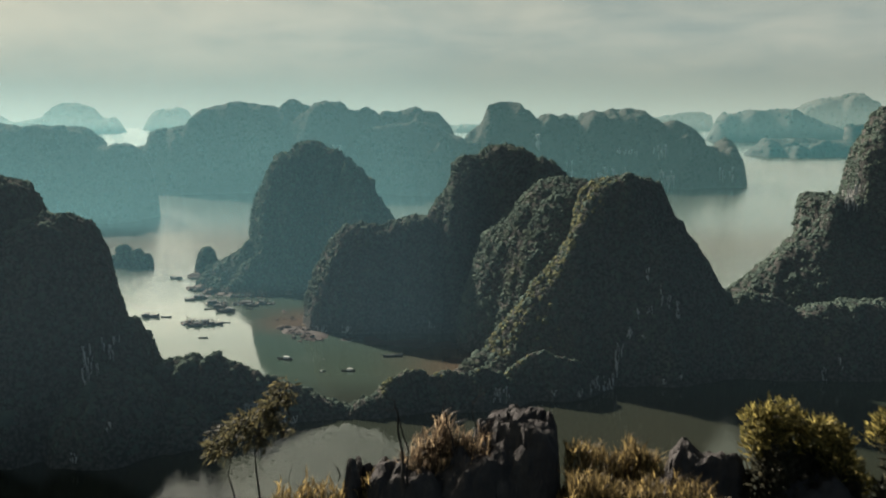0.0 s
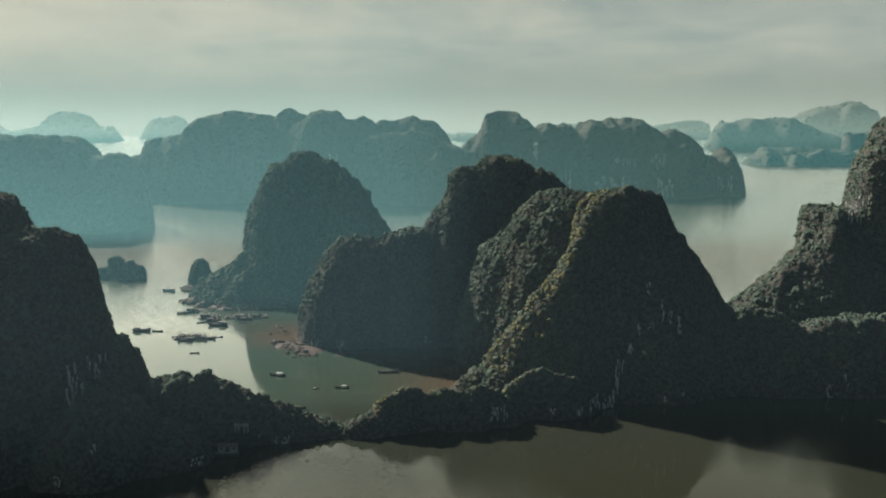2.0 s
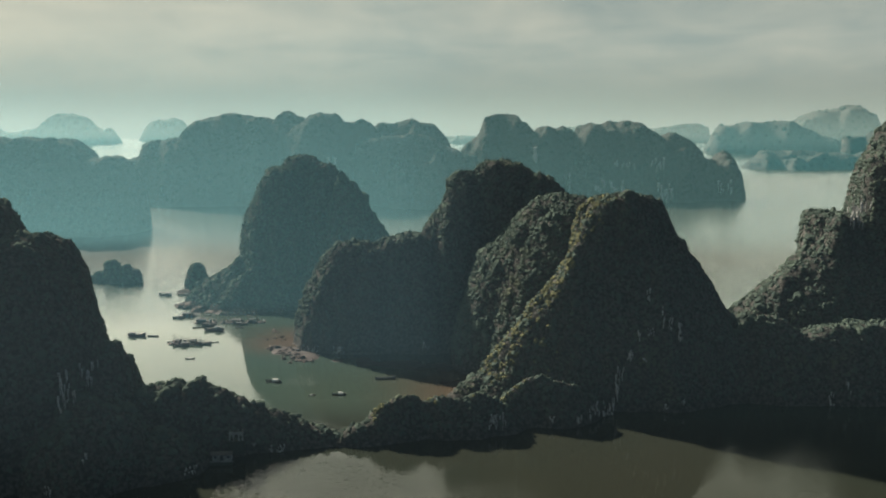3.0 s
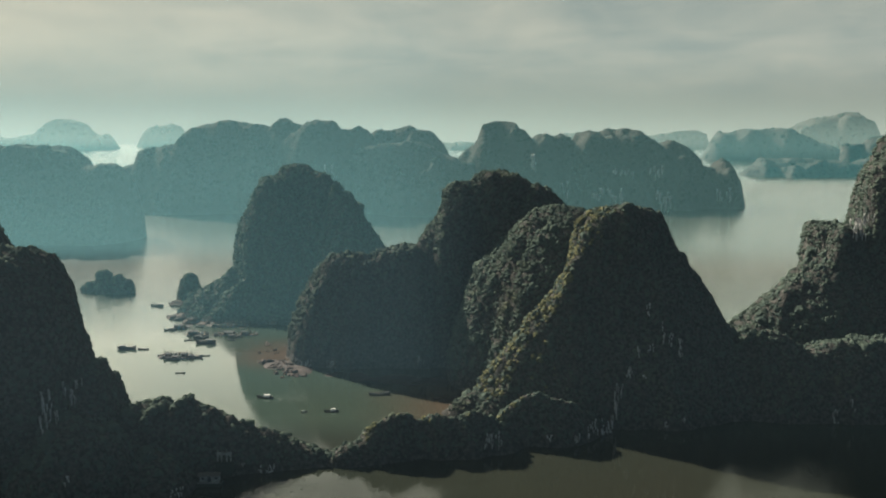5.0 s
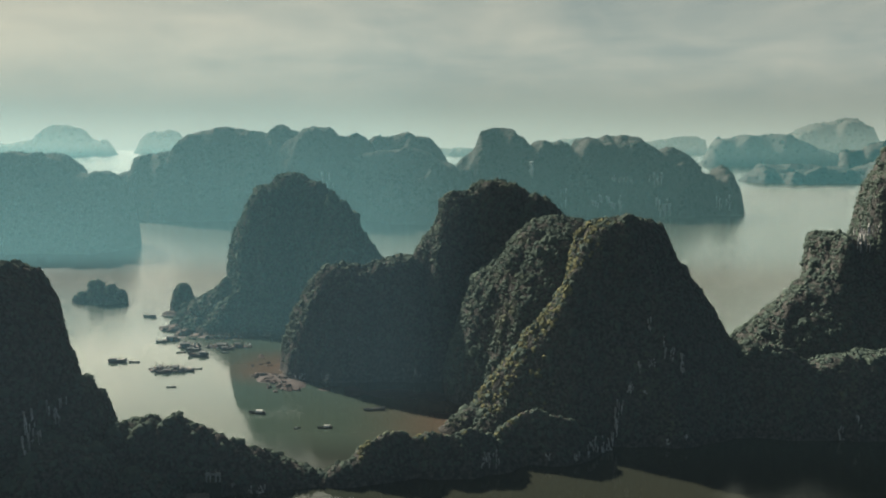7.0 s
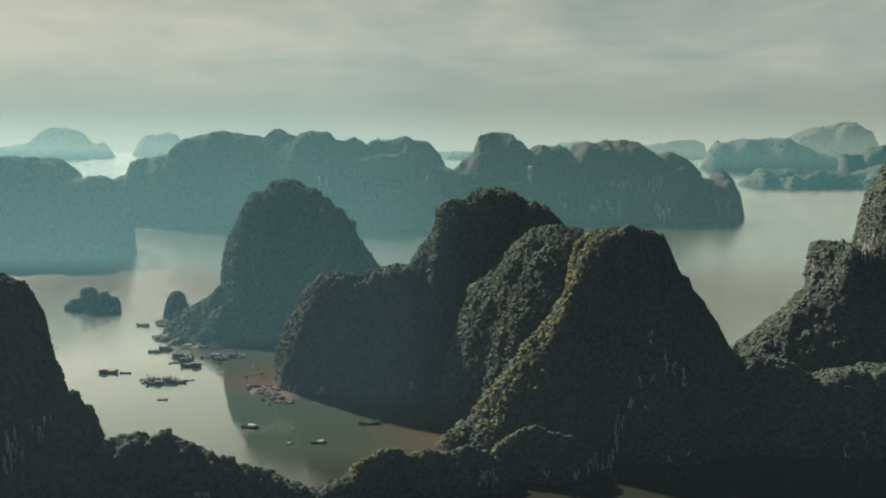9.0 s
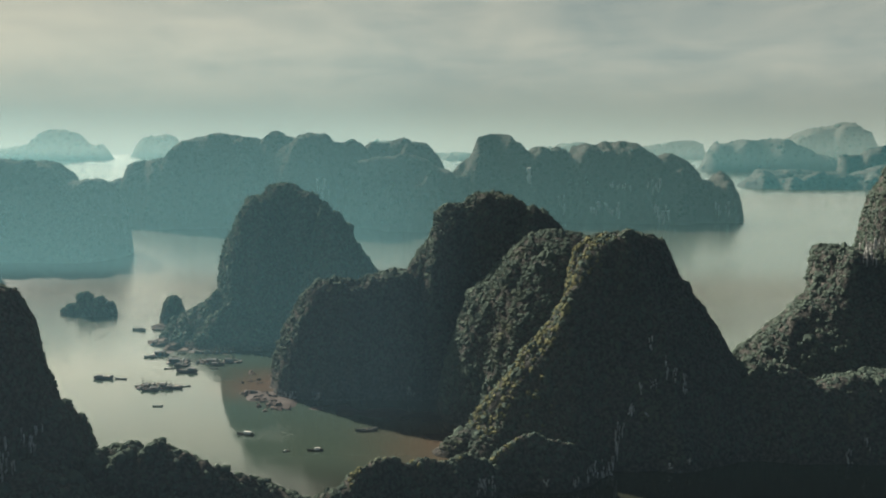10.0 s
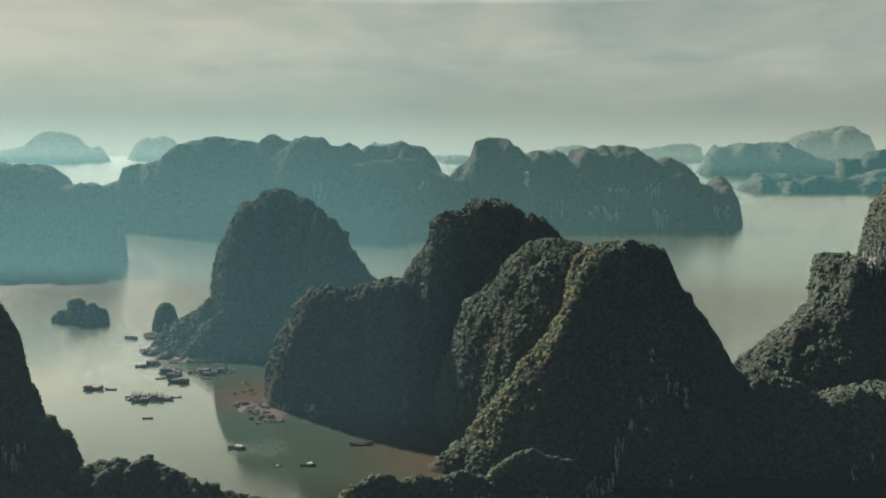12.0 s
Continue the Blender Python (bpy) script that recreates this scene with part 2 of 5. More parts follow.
def haze_material(name, share, foot, top, edge, spread, slant):
    """Haze imitated on a flat sheet: lets most light through and scatters the rest, teal more than red; it thins out
    upwards and where it touches the water.
    """
    n = Nodes(name)
    z = n.axis("Z")
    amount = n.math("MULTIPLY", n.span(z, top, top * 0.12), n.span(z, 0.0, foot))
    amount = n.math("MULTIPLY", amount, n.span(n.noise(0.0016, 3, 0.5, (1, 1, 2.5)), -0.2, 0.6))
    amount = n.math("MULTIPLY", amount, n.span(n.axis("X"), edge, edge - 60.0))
    # stronger on the sun's side, so haze brightened by the sun is put into the amount
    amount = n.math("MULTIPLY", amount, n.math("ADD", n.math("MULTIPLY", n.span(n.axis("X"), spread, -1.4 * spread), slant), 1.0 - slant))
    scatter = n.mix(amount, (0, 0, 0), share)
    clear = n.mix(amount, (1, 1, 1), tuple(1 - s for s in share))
    made = []
    for kind, color in (("ShaderNodeBsdfTransparent", clear), ("ShaderNodeBsdfTranslucent", n.mix(0.5, (0, 0, 0), scatter)),
                        ("ShaderNodeBsdfDiffuse", n.mix(0.5, (0, 0, 0), scatter))):
        s = n.t.nodes.new(kind)
        n.put(s.inputs["Color"], color)
        made.append(s.outputs[0])
    for extra in made[1:]:
        a = n.t.nodes.new("ShaderNodeAddShader")
        n.t.links.new(made[0], a.inputs[0])
        n.t.links.new(extra, a.inputs[1])
        made[0] = a.outputs[0]
    n.t.links.new(made[0], n.out.inputs["Surface"])
    n.t.nodes.remove(n.b)
    return n.mat


def plain_material(name, color, rough=0.7, vary=0.3, size=3.0, metal=0.0, bump=0.2, spec=0.1):
    n = Nodes(name)
    lo, hi = tuple(c * (1 - vary) for c in color), tuple(min(1, c * (1 + vary)) for c in color)
    grain = n.noise(size, 5, 0.6)
    col = n.mix(n.thing(), n.ramp(grain, (0.3, lo), (0.7, hi)), n.ramp(grain, (0.3, tuple(0.8 * c for c in lo)), (0.7, color)))
    n.bump(grain, bump, 0.05)
    return n.done(col, rough, metal, spec)


FOREST = foliage_material("forest_leaves", (0.035, 0.048, 0.042), (0.051, 0.066, 0.052), (0.085, 0.08, 0.045), 0.06, 0.3, 2.6)
SUNLIT_DRY_FOREST = foliage_material("dry_scrub_leaves", (0.058, 0.064, 0.036), (0.098, 0.094, 0.050), (0.14, 0.118, 0.055), 0.1, 0.4, 2.6)
# darker and tealer than FOREST: haze dulling the sun on far tops is in the colour
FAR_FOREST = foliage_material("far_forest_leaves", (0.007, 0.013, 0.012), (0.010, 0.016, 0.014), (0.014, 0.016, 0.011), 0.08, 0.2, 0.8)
LIMESTONE = limestone_material()
WATER = water_material()


# ---- shape helpers ----
def lattice(i, j, k, seed):
    h = (i * 374761393 + j * 668265263 + k * 2147483647 + seed * 1274126177) & 0xFFFFFFFF
    h = ((h ^ (h >> 13)) * 1274126177) & 0xFFFFFFFF
    return ((h ^ (h >> 16)) & 0xFFFF) / 32767.5 - 1.0


def value_noise(x, y, z, seed):
    i, j, k = (np.floor(a).astype(np.int64) for a in (x, y, z))
    u, v, w = x - i, y - j, z - k
    u, v, w = (a * a * (3 - 2 * a) for a in (u, v, w))
    total = 0.0
    for di in (0, 1):
        for dj in (0, 1):
            for dk in (0, 1):
                total = total + lattice(i + di, j + dj, k + dk, seed) * (u if di else 1 - u) * (v if dj else 1 - v) * (w if dk else 1 - w)
    return total


def fbm(x, y, z, size, octaves=4, seed=0):
    total, gain, scale = 0.0, 1.0, 1.0 / size
    for o in range(octaves):
        total = total + gain * value_noise(x * scale + 17.3 * o, y * scale - 9.1 * o, z * scale + 5.7 * o, seed + o)
        gain, scale = gain * 0.5, scale * 2.03
    return total


def link_mesh(name, verts, faces, material, smooth=True):
    """A mesh object from arrays of corners and of triangles or quads."""
    me = bpy.data.meshes.new(name)
    faces = np.asarray(faces, np.int32)
    n = faces.shape[1]
    me.vertices.add(len(verts))
    me.vertices.foreach_set("co", np.ascontiguousarray(verts, np.float32).ravel())
    me.loops.add(faces.size)
    me.loops.foreach_set("vertex_index", faces.ravel())
    me.polygons.add(len(faces))
    me.polygons.foreach_set("loop_start", np.arange(0, faces.size, n, dtype=np.int32))
    me.polygons.foreach_set("use_smooth", np.broadcast_to(smooth, len(faces)).copy())
    me.update(calc_edges=True)
    me.validate()
    me.materials.append(material)
    return new(name, me)


def part(name, bm, material, parent, label="", smooth=False):
    me = bpy.data.meshes.new(name)
    bm.normal_update()
    bm.to_mesh(me)
    bm.free()
    if smooth:
        me.polygons.foreach_set("use_smooth", np.full(len(me.polygons), True))
    me.materials.append(material)
    ob = new(name, me)
    ob.parent = parent
    return tagged(ob, label)


def tube(bm, points, r0, r1, sides=6):
    """A tapered stem along points."""
    rings = []
    for i, p in enumerate(points):
        p = Vector(p)
        a = Vector(points[max(i - 1, 0)])
        b = Vector(points[min(i + 1, len(points) - 1)])
        q = (b - a).to_track_quat("Z", "Y")
        r = r0 + (r1 - r0) * i / (len(points) - 1)
        rings.append([bm.verts.new(p + q @ Vector((r * math.cos(2 * math.pi * k / sides), r * math.sin(2 * math.pi * k / sides), 0))) for k in range(sides)])
    for lo, hi in zip(rings, rings[1:]):
        for k in range(sides):
            bm.faces.new((lo[k], lo[(k + 1) % sides], hi[(k + 1) % sides], hi[k]))
    bm.faces.new(rings[0][::-1])
    bm.faces.new(rings[-1])
    return bm


def crown_shapes(fine, leaves, size, count, rng):
    """Crowns: an uneven dome set with loose leaf sprays, as (corners, triangles, which are smooth)."""
    made = []
    for _ in range(count):
        bm = bmesh.new()
        bmesh.ops.create_icosphere(bm, subdivisions=fine, radius=0.9)
        dome = np.array([p.co for p in bm.verts])
        tris = np.array([[p.index for p in q.verts] for q in bm.faces if max(p.co.z for p in q.verts) > -0.1])
        bm.free()
        shift = rng.uniform(0, 90)
        dome = dome * (1 + (0.17 if fine > 1 else 0.06) * rng.uniform(-1, 1, len(dome)) + 0.26 * fbm(2 * dome[:, 0] + shift, 2 * dome[:, 1], 2 * dome[:, 2], 1.0, 2, 3))[:, None]
        d = rng.normal(size=(leaves, 3))
        d[:, 2] = np.abs(d[:, 2]) * 0.9 - 0.25
        d /= np.linalg.norm(d, axis=1)[:, None]
        lump = 1.0 + 0.2 * fbm(2 * d[:, 0] + shift, 2 * d[:, 1], 2 * d[:, 2], 1.0, 2, 3)
        centre = d * (lump * rng.uniform(0.84, 1.06, leaves))[:, None]
        face = d + rng.normal(scale=0.3, size=d.shape)
        face /= np.linalg.norm(face, axis=1)[:, None]
        a = np.cross(face, rng.normal(size=d.shape))
        a /= np.linalg.norm(a, axis=1)[:, None]
        b = np.cross(face, a)
        r = size * rng.uniform(0.6, 1.3, leaves)[:, None]
        corners = np.stack([centre + r * a, centre + r * (0.85 * b - 0.45 * a), centre - r * (0.75 * b + 0.5 * a)], 1)
        made.append((np.concatenate([dome, corners.reshape(-1, 3)]), np.concatenate([tris, len(dome) + np.arange(3 * leaves).reshape(-1, 3)]),
                     np.arange(len(tris) + leaves) < (len(tris) if fine == 1 else 0)))
    return made


RNG = np.random.default_rng(7)
CROWNS = crown_shapes(2, 12, 0.2, 8, RNG)
SMALL_CROWNS = crown_shapes(1, 0, 0.24, 8, RNG)
FAR_CROWNS = crown_shapes(1, 0, 0.22, 8, RNG)


def scatter(name, places, radii, shapes, material, label, rng, flat=0.9):
    """All crowns of one wood as one mesh."""
    verts, faces, smooth, start = [], [], [], 0
    kind = rng.integers(0, len(shapes), len(places))
    for k, (v, f, s_) in enumerate(shapes):
        pick = np.nonzero(kind == k)[0]
        if not len(pick):
            continue
        a = rng.uniform(0, 2 * np.pi, len(pick))
        c, s, r = np.cos(a)[:, None], np.sin(a)[:, None], radii[pick][:, None]
        out = np.empty((len(pick), len(v), 3))
        out[..., 0] = r * (c * v[:, 0] - s * v[:, 1])
        out[..., 1] = r * (s * v[:, 0] + c * v[:, 1])
        out[..., 2] = r * v[:, 2] * (flat * rng.uniform(0.75, 1.3, len(pick)))[:, None]
        out += places[pick][:, None, :]
        verts.append(out.reshape(-1, 3))
        faces.append((f[None] + (start + np.arange(len(pick)) * len(v))[:, None, None]).reshape(-1, 3))
        smooth.append(np.tile(s_, len(pick)))
        start += len(pick) * len(v)
    ob = link_mesh(name, np.concatenate(verts), np.concatenate(faces), material, smooth=np.concatenate(smooth))
    return tagged(ob, label, "forest", kind="stuff")


def relief(X, Y, peaks, seed, wobble, blend=1.0):
    """Height of the land at X, Y: domes (x, y, height, half width, half depth, turn, steepness) run into one another."""
    wx = X + wobble * fbm(X, Y, 0 * X, wobble * 5, 3, seed)
    wy = Y + wobble * fbm(X, Y, 0 * X + 40, wobble * 5, 3, seed + 9)
    H = np.full(X.shape, -8.0)
    for x, y, h, rx, ry, turn, steep in peaks:
        c, s = math.cos(radians(turn)), math.sin(radians(turn))
        u, v = (wx - x) * c + (wy - y) * s, (wy - y) * c - (wx - x) * s
        r = np.sqrt((u / rx) ** 2 + (v / ry) ** 2)
        D = np.maximum(h * (1 - r ** steep), -8.0)
        k = blend * (0.16 * h + 2.0)
        t = np.clip(0.5 + 0.5 * (D - H) / k, 0, 1)
        H = H * (1 - t) + D * t + k * t * (1 - t) * 0.45
    return H


def skyline(X, Y, y, deep, tops, seed):
    """Height of a long island whose crest runs through the summits (x, height), with spurs and bays along its foot."""
    xs, hs = zip(*tops)
    crest_line = np.interp(X, xs, hs, left=-8.0, right=-8.0)
    spur = deep * (1.0 + 0.3 * fbm(X, 0 * X, 0 * X, 0.8 * deep, 3, seed + 5))
    end = np.clip(np.minimum(X - xs[0], xs[-1] - X) / deep, 0.0, 1.0)
    spur = spur * np.sqrt(0.02 + 0.98 * (2 * end - end * end))
    v = (Y - y + 0.25 * spur * fbm(X, Y, 0 * X + 7, 0.6 * deep, 3, seed + 6)) / spur
    return np.maximum((crest_line + 8.0) * (1 - np.abs(v) ** 2.6) - 8.0, -8.0)


def karst(name, label, peaks, step, crown, area, seed, category="island", wobble=4.0, far=False, bare=0.06, dry=(0.0, 0.0), blend=1.0):
    """One limestone hill: rock, and the scrub forest that covers it. Its peaks are domes, or skylines of far islands."""
    rng = np.random.default_rng(seed)
    domes = [p for p in peaks if len(p) == 7]
    lines = [p for p in peaks if len(p) == 3]
    reach = [(p[0], p[1], 1.25 * max(p[3], p[4])) for p in domes] + [(x, y, 1.3 * deep if k % 2 else 4.0) for y, deep, tops in lines for k, (x, _) in enumerate(tops)]
    x0, x1 = min(x - r for x, y, r in reach) - wobble, max(x + r for x, y, r in reach) + wobble
    y0, y1 = min(y - r for x, y, r in reach) - wobble, max(y + r for x, y, r in reach) + wobble
    nx, ny = int((x1 - x0) / step) + 1, int((y1 - y0) / step) + 1
    X, Y = np.meshgrid(np.linspace(x0, x1, nx), np.linspace(y0, y1, ny))
    H = relief(X, Y, domes, seed, wobble, blend)
    for line in lines:
        H = np.maximum(H, skyline(X, Y, *line, seed))
    # gullies and ribs, cut along the slope
    gy, gx = np.gradient(H, (y1 - y0) / (ny - 1), (x1 - x0) / (nx - 1))
    N = np.stack([-gx, -gy, 0.6 + 0 * H], -1)
    N /= np.linalg.norm(N, axis=-1, keepdims=True)
    rib, big = (0.6, 34.0) if far else (0.4, 17.0)
    cut = 1.0 - 2.4 * np.abs(fbm(X, Y, 0.3 * H, big, 3, seed + 20))
    knob = fbm(X, Y, H, 0.38 * big, 3, seed + 24)
    depth = rib * (big / 17.0) * (1.5 * (cut - 0.25) + 1.3 * knob) * np.clip(H / 20, 0, 1)
    V = (np.stack([X, Y, H], -1) + depth[..., None] * N).reshape(-1, 3)
    push = np.clip(V[:, 2:3] / 15, 0, 1) * step * 0.5
    V = V + push * np.stack([fbm(V[:, 0], V[:, 1], V[:, 2], step * 3, 2, seed + s) for s in (31, 47, 63)], -1)
    idx = np.arange(nx * ny).reshape(ny, nx)
    Q = np.stack([idx[:-1, :-1], idx[:-1, 1:], idx[1:, 1:], idx[1:, :-1]], -1).reshape(-1, 4)
    Q = Q[(V[Q][:, :, 2] > -3.0).any(1)]
    keep = np.unique(Q)
    remap = np.zeros(nx * ny, np.int64)
    remap[keep] = np.arange(len(keep))
    V, Q = V[keep], remap[Q]
    ob = tagged(link_mesh(name, V, Q, LIMESTONE), label, category)
    T = np.concatenate([Q[:, [0, 1, 2]], Q[:, [0, 2, 3]]])
    A, B, C = V[T[:, 0]], V[T[:, 1]], V[T[:, 2]]
    N = np.cross(B - A, C - A)
    size = np.linalg.norm(N, axis=1) / 2
    N = N / (2 * size[:, None] + 1e-9)
    weight = size * np.where(N[:, 1] < 0.35, 1.0, np.where(N[:, 2] > 0.45, 0.8, 0.22)) * (A[:, 2] > 1.0)
    count = int(weight.sum() / area * (0.95 if far else 1.4))
    t = rng.choice(len(T), count, p=weight / weight.sum())
    u, v = rng.uniform(size=(2, count, 1))
    flip = u + v > 1
    u, v = np.where(flip, 1 - u, u), np.where(flip, 1 - v, v)
    P = A[t] + u * (B - A)[t] + v * (C - A)[t]
    cliff = (N[t][:, 2] < 0.42) & (fbm(P[:, 0], P[:, 1], 0.35 * P[:, 2], 22 if not far else 60, 3, seed + 80) > 0.95 - 3 * bare)
    tide = P[:, 2] < 2.2 + rng.uniform(-0.8, 1.5, count)
    live = ~(cliff & (rng.uniform(size=count) < 0.8)) & ~tide
    P, M = P[live], N[t][live]
    R = (1.5 if far else 1.0) * crown * rng.lognormal(-0.05, 0.38, len(P))
    P = P - M * (np.where(M @ np.array(SUN_WAY) > 0.2, 0.38, 0.64) * R if not far else 0.74 * R)[:, None]
    front = (M[:, 1] < 0.35) & (not far)
    if front.any():
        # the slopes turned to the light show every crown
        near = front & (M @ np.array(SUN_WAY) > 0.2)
        # sun-facing crowns get a lighter leaf: dry scrub plus sunlit warmth in its colour
        sunlit_dry = near & (M[:, 0] < -0.3) & (P[:, 2] > 8) & (P[:, 0] < dry[1]) & (rng.uniform(size=len(P)) < dry[0])
        if sunlit_dry.any():
            scatter("forest", P[sunlit_dry], R[sunlit_dry], CROWNS, SUNLIT_DRY_FOREST, "dry yellowing scrub, coloured lighter on the sunny side of a hill", rng)
        scatter("forest", P[near & ~sunlit_dry], R[near & ~sunlit_dry], CROWNS, FOREST, "dense evergreen scrub forest covering a limestone hill", rng)
        scatter("forest", P[front & ~near], R[front & ~near], SMALL_CROWNS, FOREST, "dense evergreen scrub forest covering a limestone hill", rng)
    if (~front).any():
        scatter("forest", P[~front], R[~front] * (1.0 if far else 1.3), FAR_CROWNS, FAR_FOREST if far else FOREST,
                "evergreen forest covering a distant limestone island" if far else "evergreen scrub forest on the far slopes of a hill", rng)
    return ob


# ---- sea ----
bm = bmesh.new()
bmesh.ops.create_grid(bm, x_segments=8, y_segments=8, size=12000)
me = bpy.data.meshes.new("water")
bm.to_mesh(me)
bm.free()
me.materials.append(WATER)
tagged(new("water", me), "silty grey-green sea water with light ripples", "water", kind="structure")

# ---- the near hills ----
karst("karst_tower", "tall scrub-covered limestone tower with a round top above the bay", [
    (-106, 614, 91, 31, 34, 0, 3.6), (-90, 617, 99, 30, 24, 0, 3.6), (-77, 613, 94, 34, 30, 0, 2.8), (-61, 612, 81, 31, 28, 0, 2.6), (-50, 612, 62, 29, 30, 0, 3),
    (-130, 606, 33, 42, 36, 0, 1.0), (-118, 588, 26, 34, 24, 0, 1.3), (-61, 590, 90, 27, 46, 28, 1.2)],
    1.4, 1.3, 3.6, 11, blend=0.4)
RIDGE = karst("karst_ridge", "steep forested limestone ridge with a double summit above mudflats", [
    (-38, 488, 58, 42, 24, 0, 3.2), (-14, 490, 62, 32, 24, 0, 3.4), (4, 497, 76, 24, 26, 0, 2), (19, 497, 97, 31, 30, 0, 2.4), (39, 503, 101.5, 33, 30, 0, 4),
    (56, 498, 96, 48, 36, 0, 2.2), (68, 456, 86, 58, 64, 20, 2.4), (60, 490, 94, 37, 62, 0, 1.15), (92, 490, 62, 34, 34, 0, 2),
    (4, 510, 40, 34, 24, 0, 2.5), (40, 530, 60, 55, 36, 0, 2)], 1.4, 1.15, 3.1, 23)
PEAK = karst("karst_peak", "broad-shouldered limestone peak with a sunlit flank and a long low spur", [
    (88, 418, 90, 30, 27, 0, 5), (101, 418, 80, 60, 36, 0, 1.25), (152, 402, 36, 44, 20, 0, 1.6),
    (87, 407, 95, 70, 34, 0, 1.0), (36, 392, 12, 16, 15, 0, 1.8), (25, 396, 9, 15, 12, 0, 2),
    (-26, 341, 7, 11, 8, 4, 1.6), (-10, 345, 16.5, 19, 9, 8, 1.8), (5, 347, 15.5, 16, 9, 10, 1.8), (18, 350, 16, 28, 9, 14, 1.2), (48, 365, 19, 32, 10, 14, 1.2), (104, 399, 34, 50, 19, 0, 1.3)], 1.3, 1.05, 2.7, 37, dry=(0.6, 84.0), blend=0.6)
MASSIF = karst("karst_massif", "forested limestone massif with a square buttress and cliffs", [
    (226, 488, 71, 80, 48, 0, 1.1), (160, 486, 16, 34, 48, 0, 1.6), (206, 406, 32, 82, 23, 0, 2.4), (232, 446, 24, 76, 44, 0, 1.5), (292, 452, 76, 50, 52, 0, 3), (310, 470, 96, 60, 80, 0, 2.5),
    (268, 505, 124, 36, 52, 0, 4), (220, 498, 73, 13.5, 26, 0, 14), (247, 500, 107, 19, 32, 0, 6)], 1.5, 1.2, 4.2, 41, wobble=2.5, blend=0.45)
HILL = karst("karst_hill", "dark forested limestone hill falling to a low wooded isthmus", [
    (-218, 330, 100, 52, 54, 0, 4), (-172, 336, 95, 26, 44, 0, 4.5), (-147, 328, 82, 33, 38, 0, 3.3), (-156, 308, 50, 30, 28, 0, 3.5), (-120, 307, 28, 26, 25, 0, 2.5), (-96, 314, 13, 20, 18, 0, 2), (-118, 329, 41, 9, 26, 0, 3),
    (-104, 332, 24, 12, 22, 0, 2.5), (-95.5, 333, 25, 10, 18, 0, 2.5), (-87, 335, 27, 9.5, 17, 0, 2.6), (-79.5, 335, 22, 10, 15, 0, 2.2), (-73, 336, 19, 13, 14, 0, 2), (-66, 337, 15.5, 12, 13, 0, 2), (-59, 338, 12, 12, 12, 0, 2), (-53, 339, 9, 12, 11, 0, 2), (-46, 340, 5.5, 13, 10, 0, 2), (-35, 341, 3.2, 14, 9, 0, 2)],
    1.3, 1.2, 3.7, 53, wobble=2.5)

# ---- islets ----
karst("islet", "round bush-topped limestone islet standing in the bay", [(-173, 637, 20.5, 10, 10, 0, 3)], 1.0, 1.3, 3.0, 61, "islet", 1.2)
karst("islet", "low wooded islet with a small arch at one end", [
    (-247, 673, 17, 10, 9, 0, 2.4), (-236, 672, 14, 7, 8, 0, 3), (-258, 674, 8.5, 9, 7, 0, 2)], 0.8, 1.2, 2.4, 67, "islet", 1.2, blend=0.4)

# ---- farther islands ----
CHAIN = karst("karst_island", "long wooded island of joined limestone summits in haze", [
    (1318, 78, [(-560, 50), (-470, 60), (-444, 67), (-435, 84), (-423, 91), (-408, 89), (-389, 94), (-377, 88), (-364, 113), (-351, 120), (-331, 125), (-318, 130), (-277, 126), (-257, 125), (-245, 120),
                (-236, 132), (-226, 133), (-212, 125), (-199, 122), (-187, 127), (-174, 131), (-154, 126), (-146, 119), (-117, 121), (-105, 116), (-90, 96), (-80, 70)]),
    (1288, 60, [(-125, 84), (-95, 95), (-62, 100), (-34, 100), (-10, 96), (10, 82), (31, 74), (50, 66)])], 3.2, 2.0, 11.0, 71, far=True, wobble=9)
karst("karst_island", "wooded island with rounded summits, half hidden in haze", [
    (1720, 70, [(-190, 60), (-140, 103), (-124, 114), (-97, 112), (-76, 119), (-59, 122), (-43, 115), (-16, 112), (-6, 98), (16, 70)])], 5.0, 2.8, 22.0, 73, far=True, wobble=9)
SUMMITS = karst("karst_island", "wooded island of rounded limestone summits with pale cliffs in haze", [
    (1410, 84, [(19, 62), (30, 74), (41, 87), (54, 93), (59, 109), (67, 125), (89, 129), (116, 126), (133, 116), (144, 103), (164, 113), (176, 108), (191, 113), (200, 108), (206, 99), (213, 109),
                (230, 117), (265, 118), (272, 114), (283, 119), (309, 117), (327, 106), (341, 97), (358, 101), (371, 99), (390, 88), (403, 75), (408, 62), (426, 59), (443, 73), (452, 68), (464, 49), (473, 18)])],
    3.2, 2.0, 11.0, 79, far=True, wobble=8)
karst("karst_island", "broad wooded limestone island pale with haze", [
    (985, 56, [(-640, 90), (-580, 104), (-540, 97), (-495, 102), (-474, 102), (-465, 99), (-447, 104), (-428, 101), (-416, 101), (-401, 96), (-392, 89), (-383, 81), (-374, 81), (-362, 84), (-349, 85),
               (-342, 82), (-336, 74), (-330, 56), (-326, 20)])], 3.0, 1.9, 11.0, 83, far=True, wobble=6)
karst("karst_island", "steep wooded islet in the haze at the edge of the bay", [(-446, 842, 56, 44, 40, 0, 4), (-477, 836, 70, 46, 40, 0, 4)], 3.0, 1.9, 9.0, 85, far=True, wobble=5)
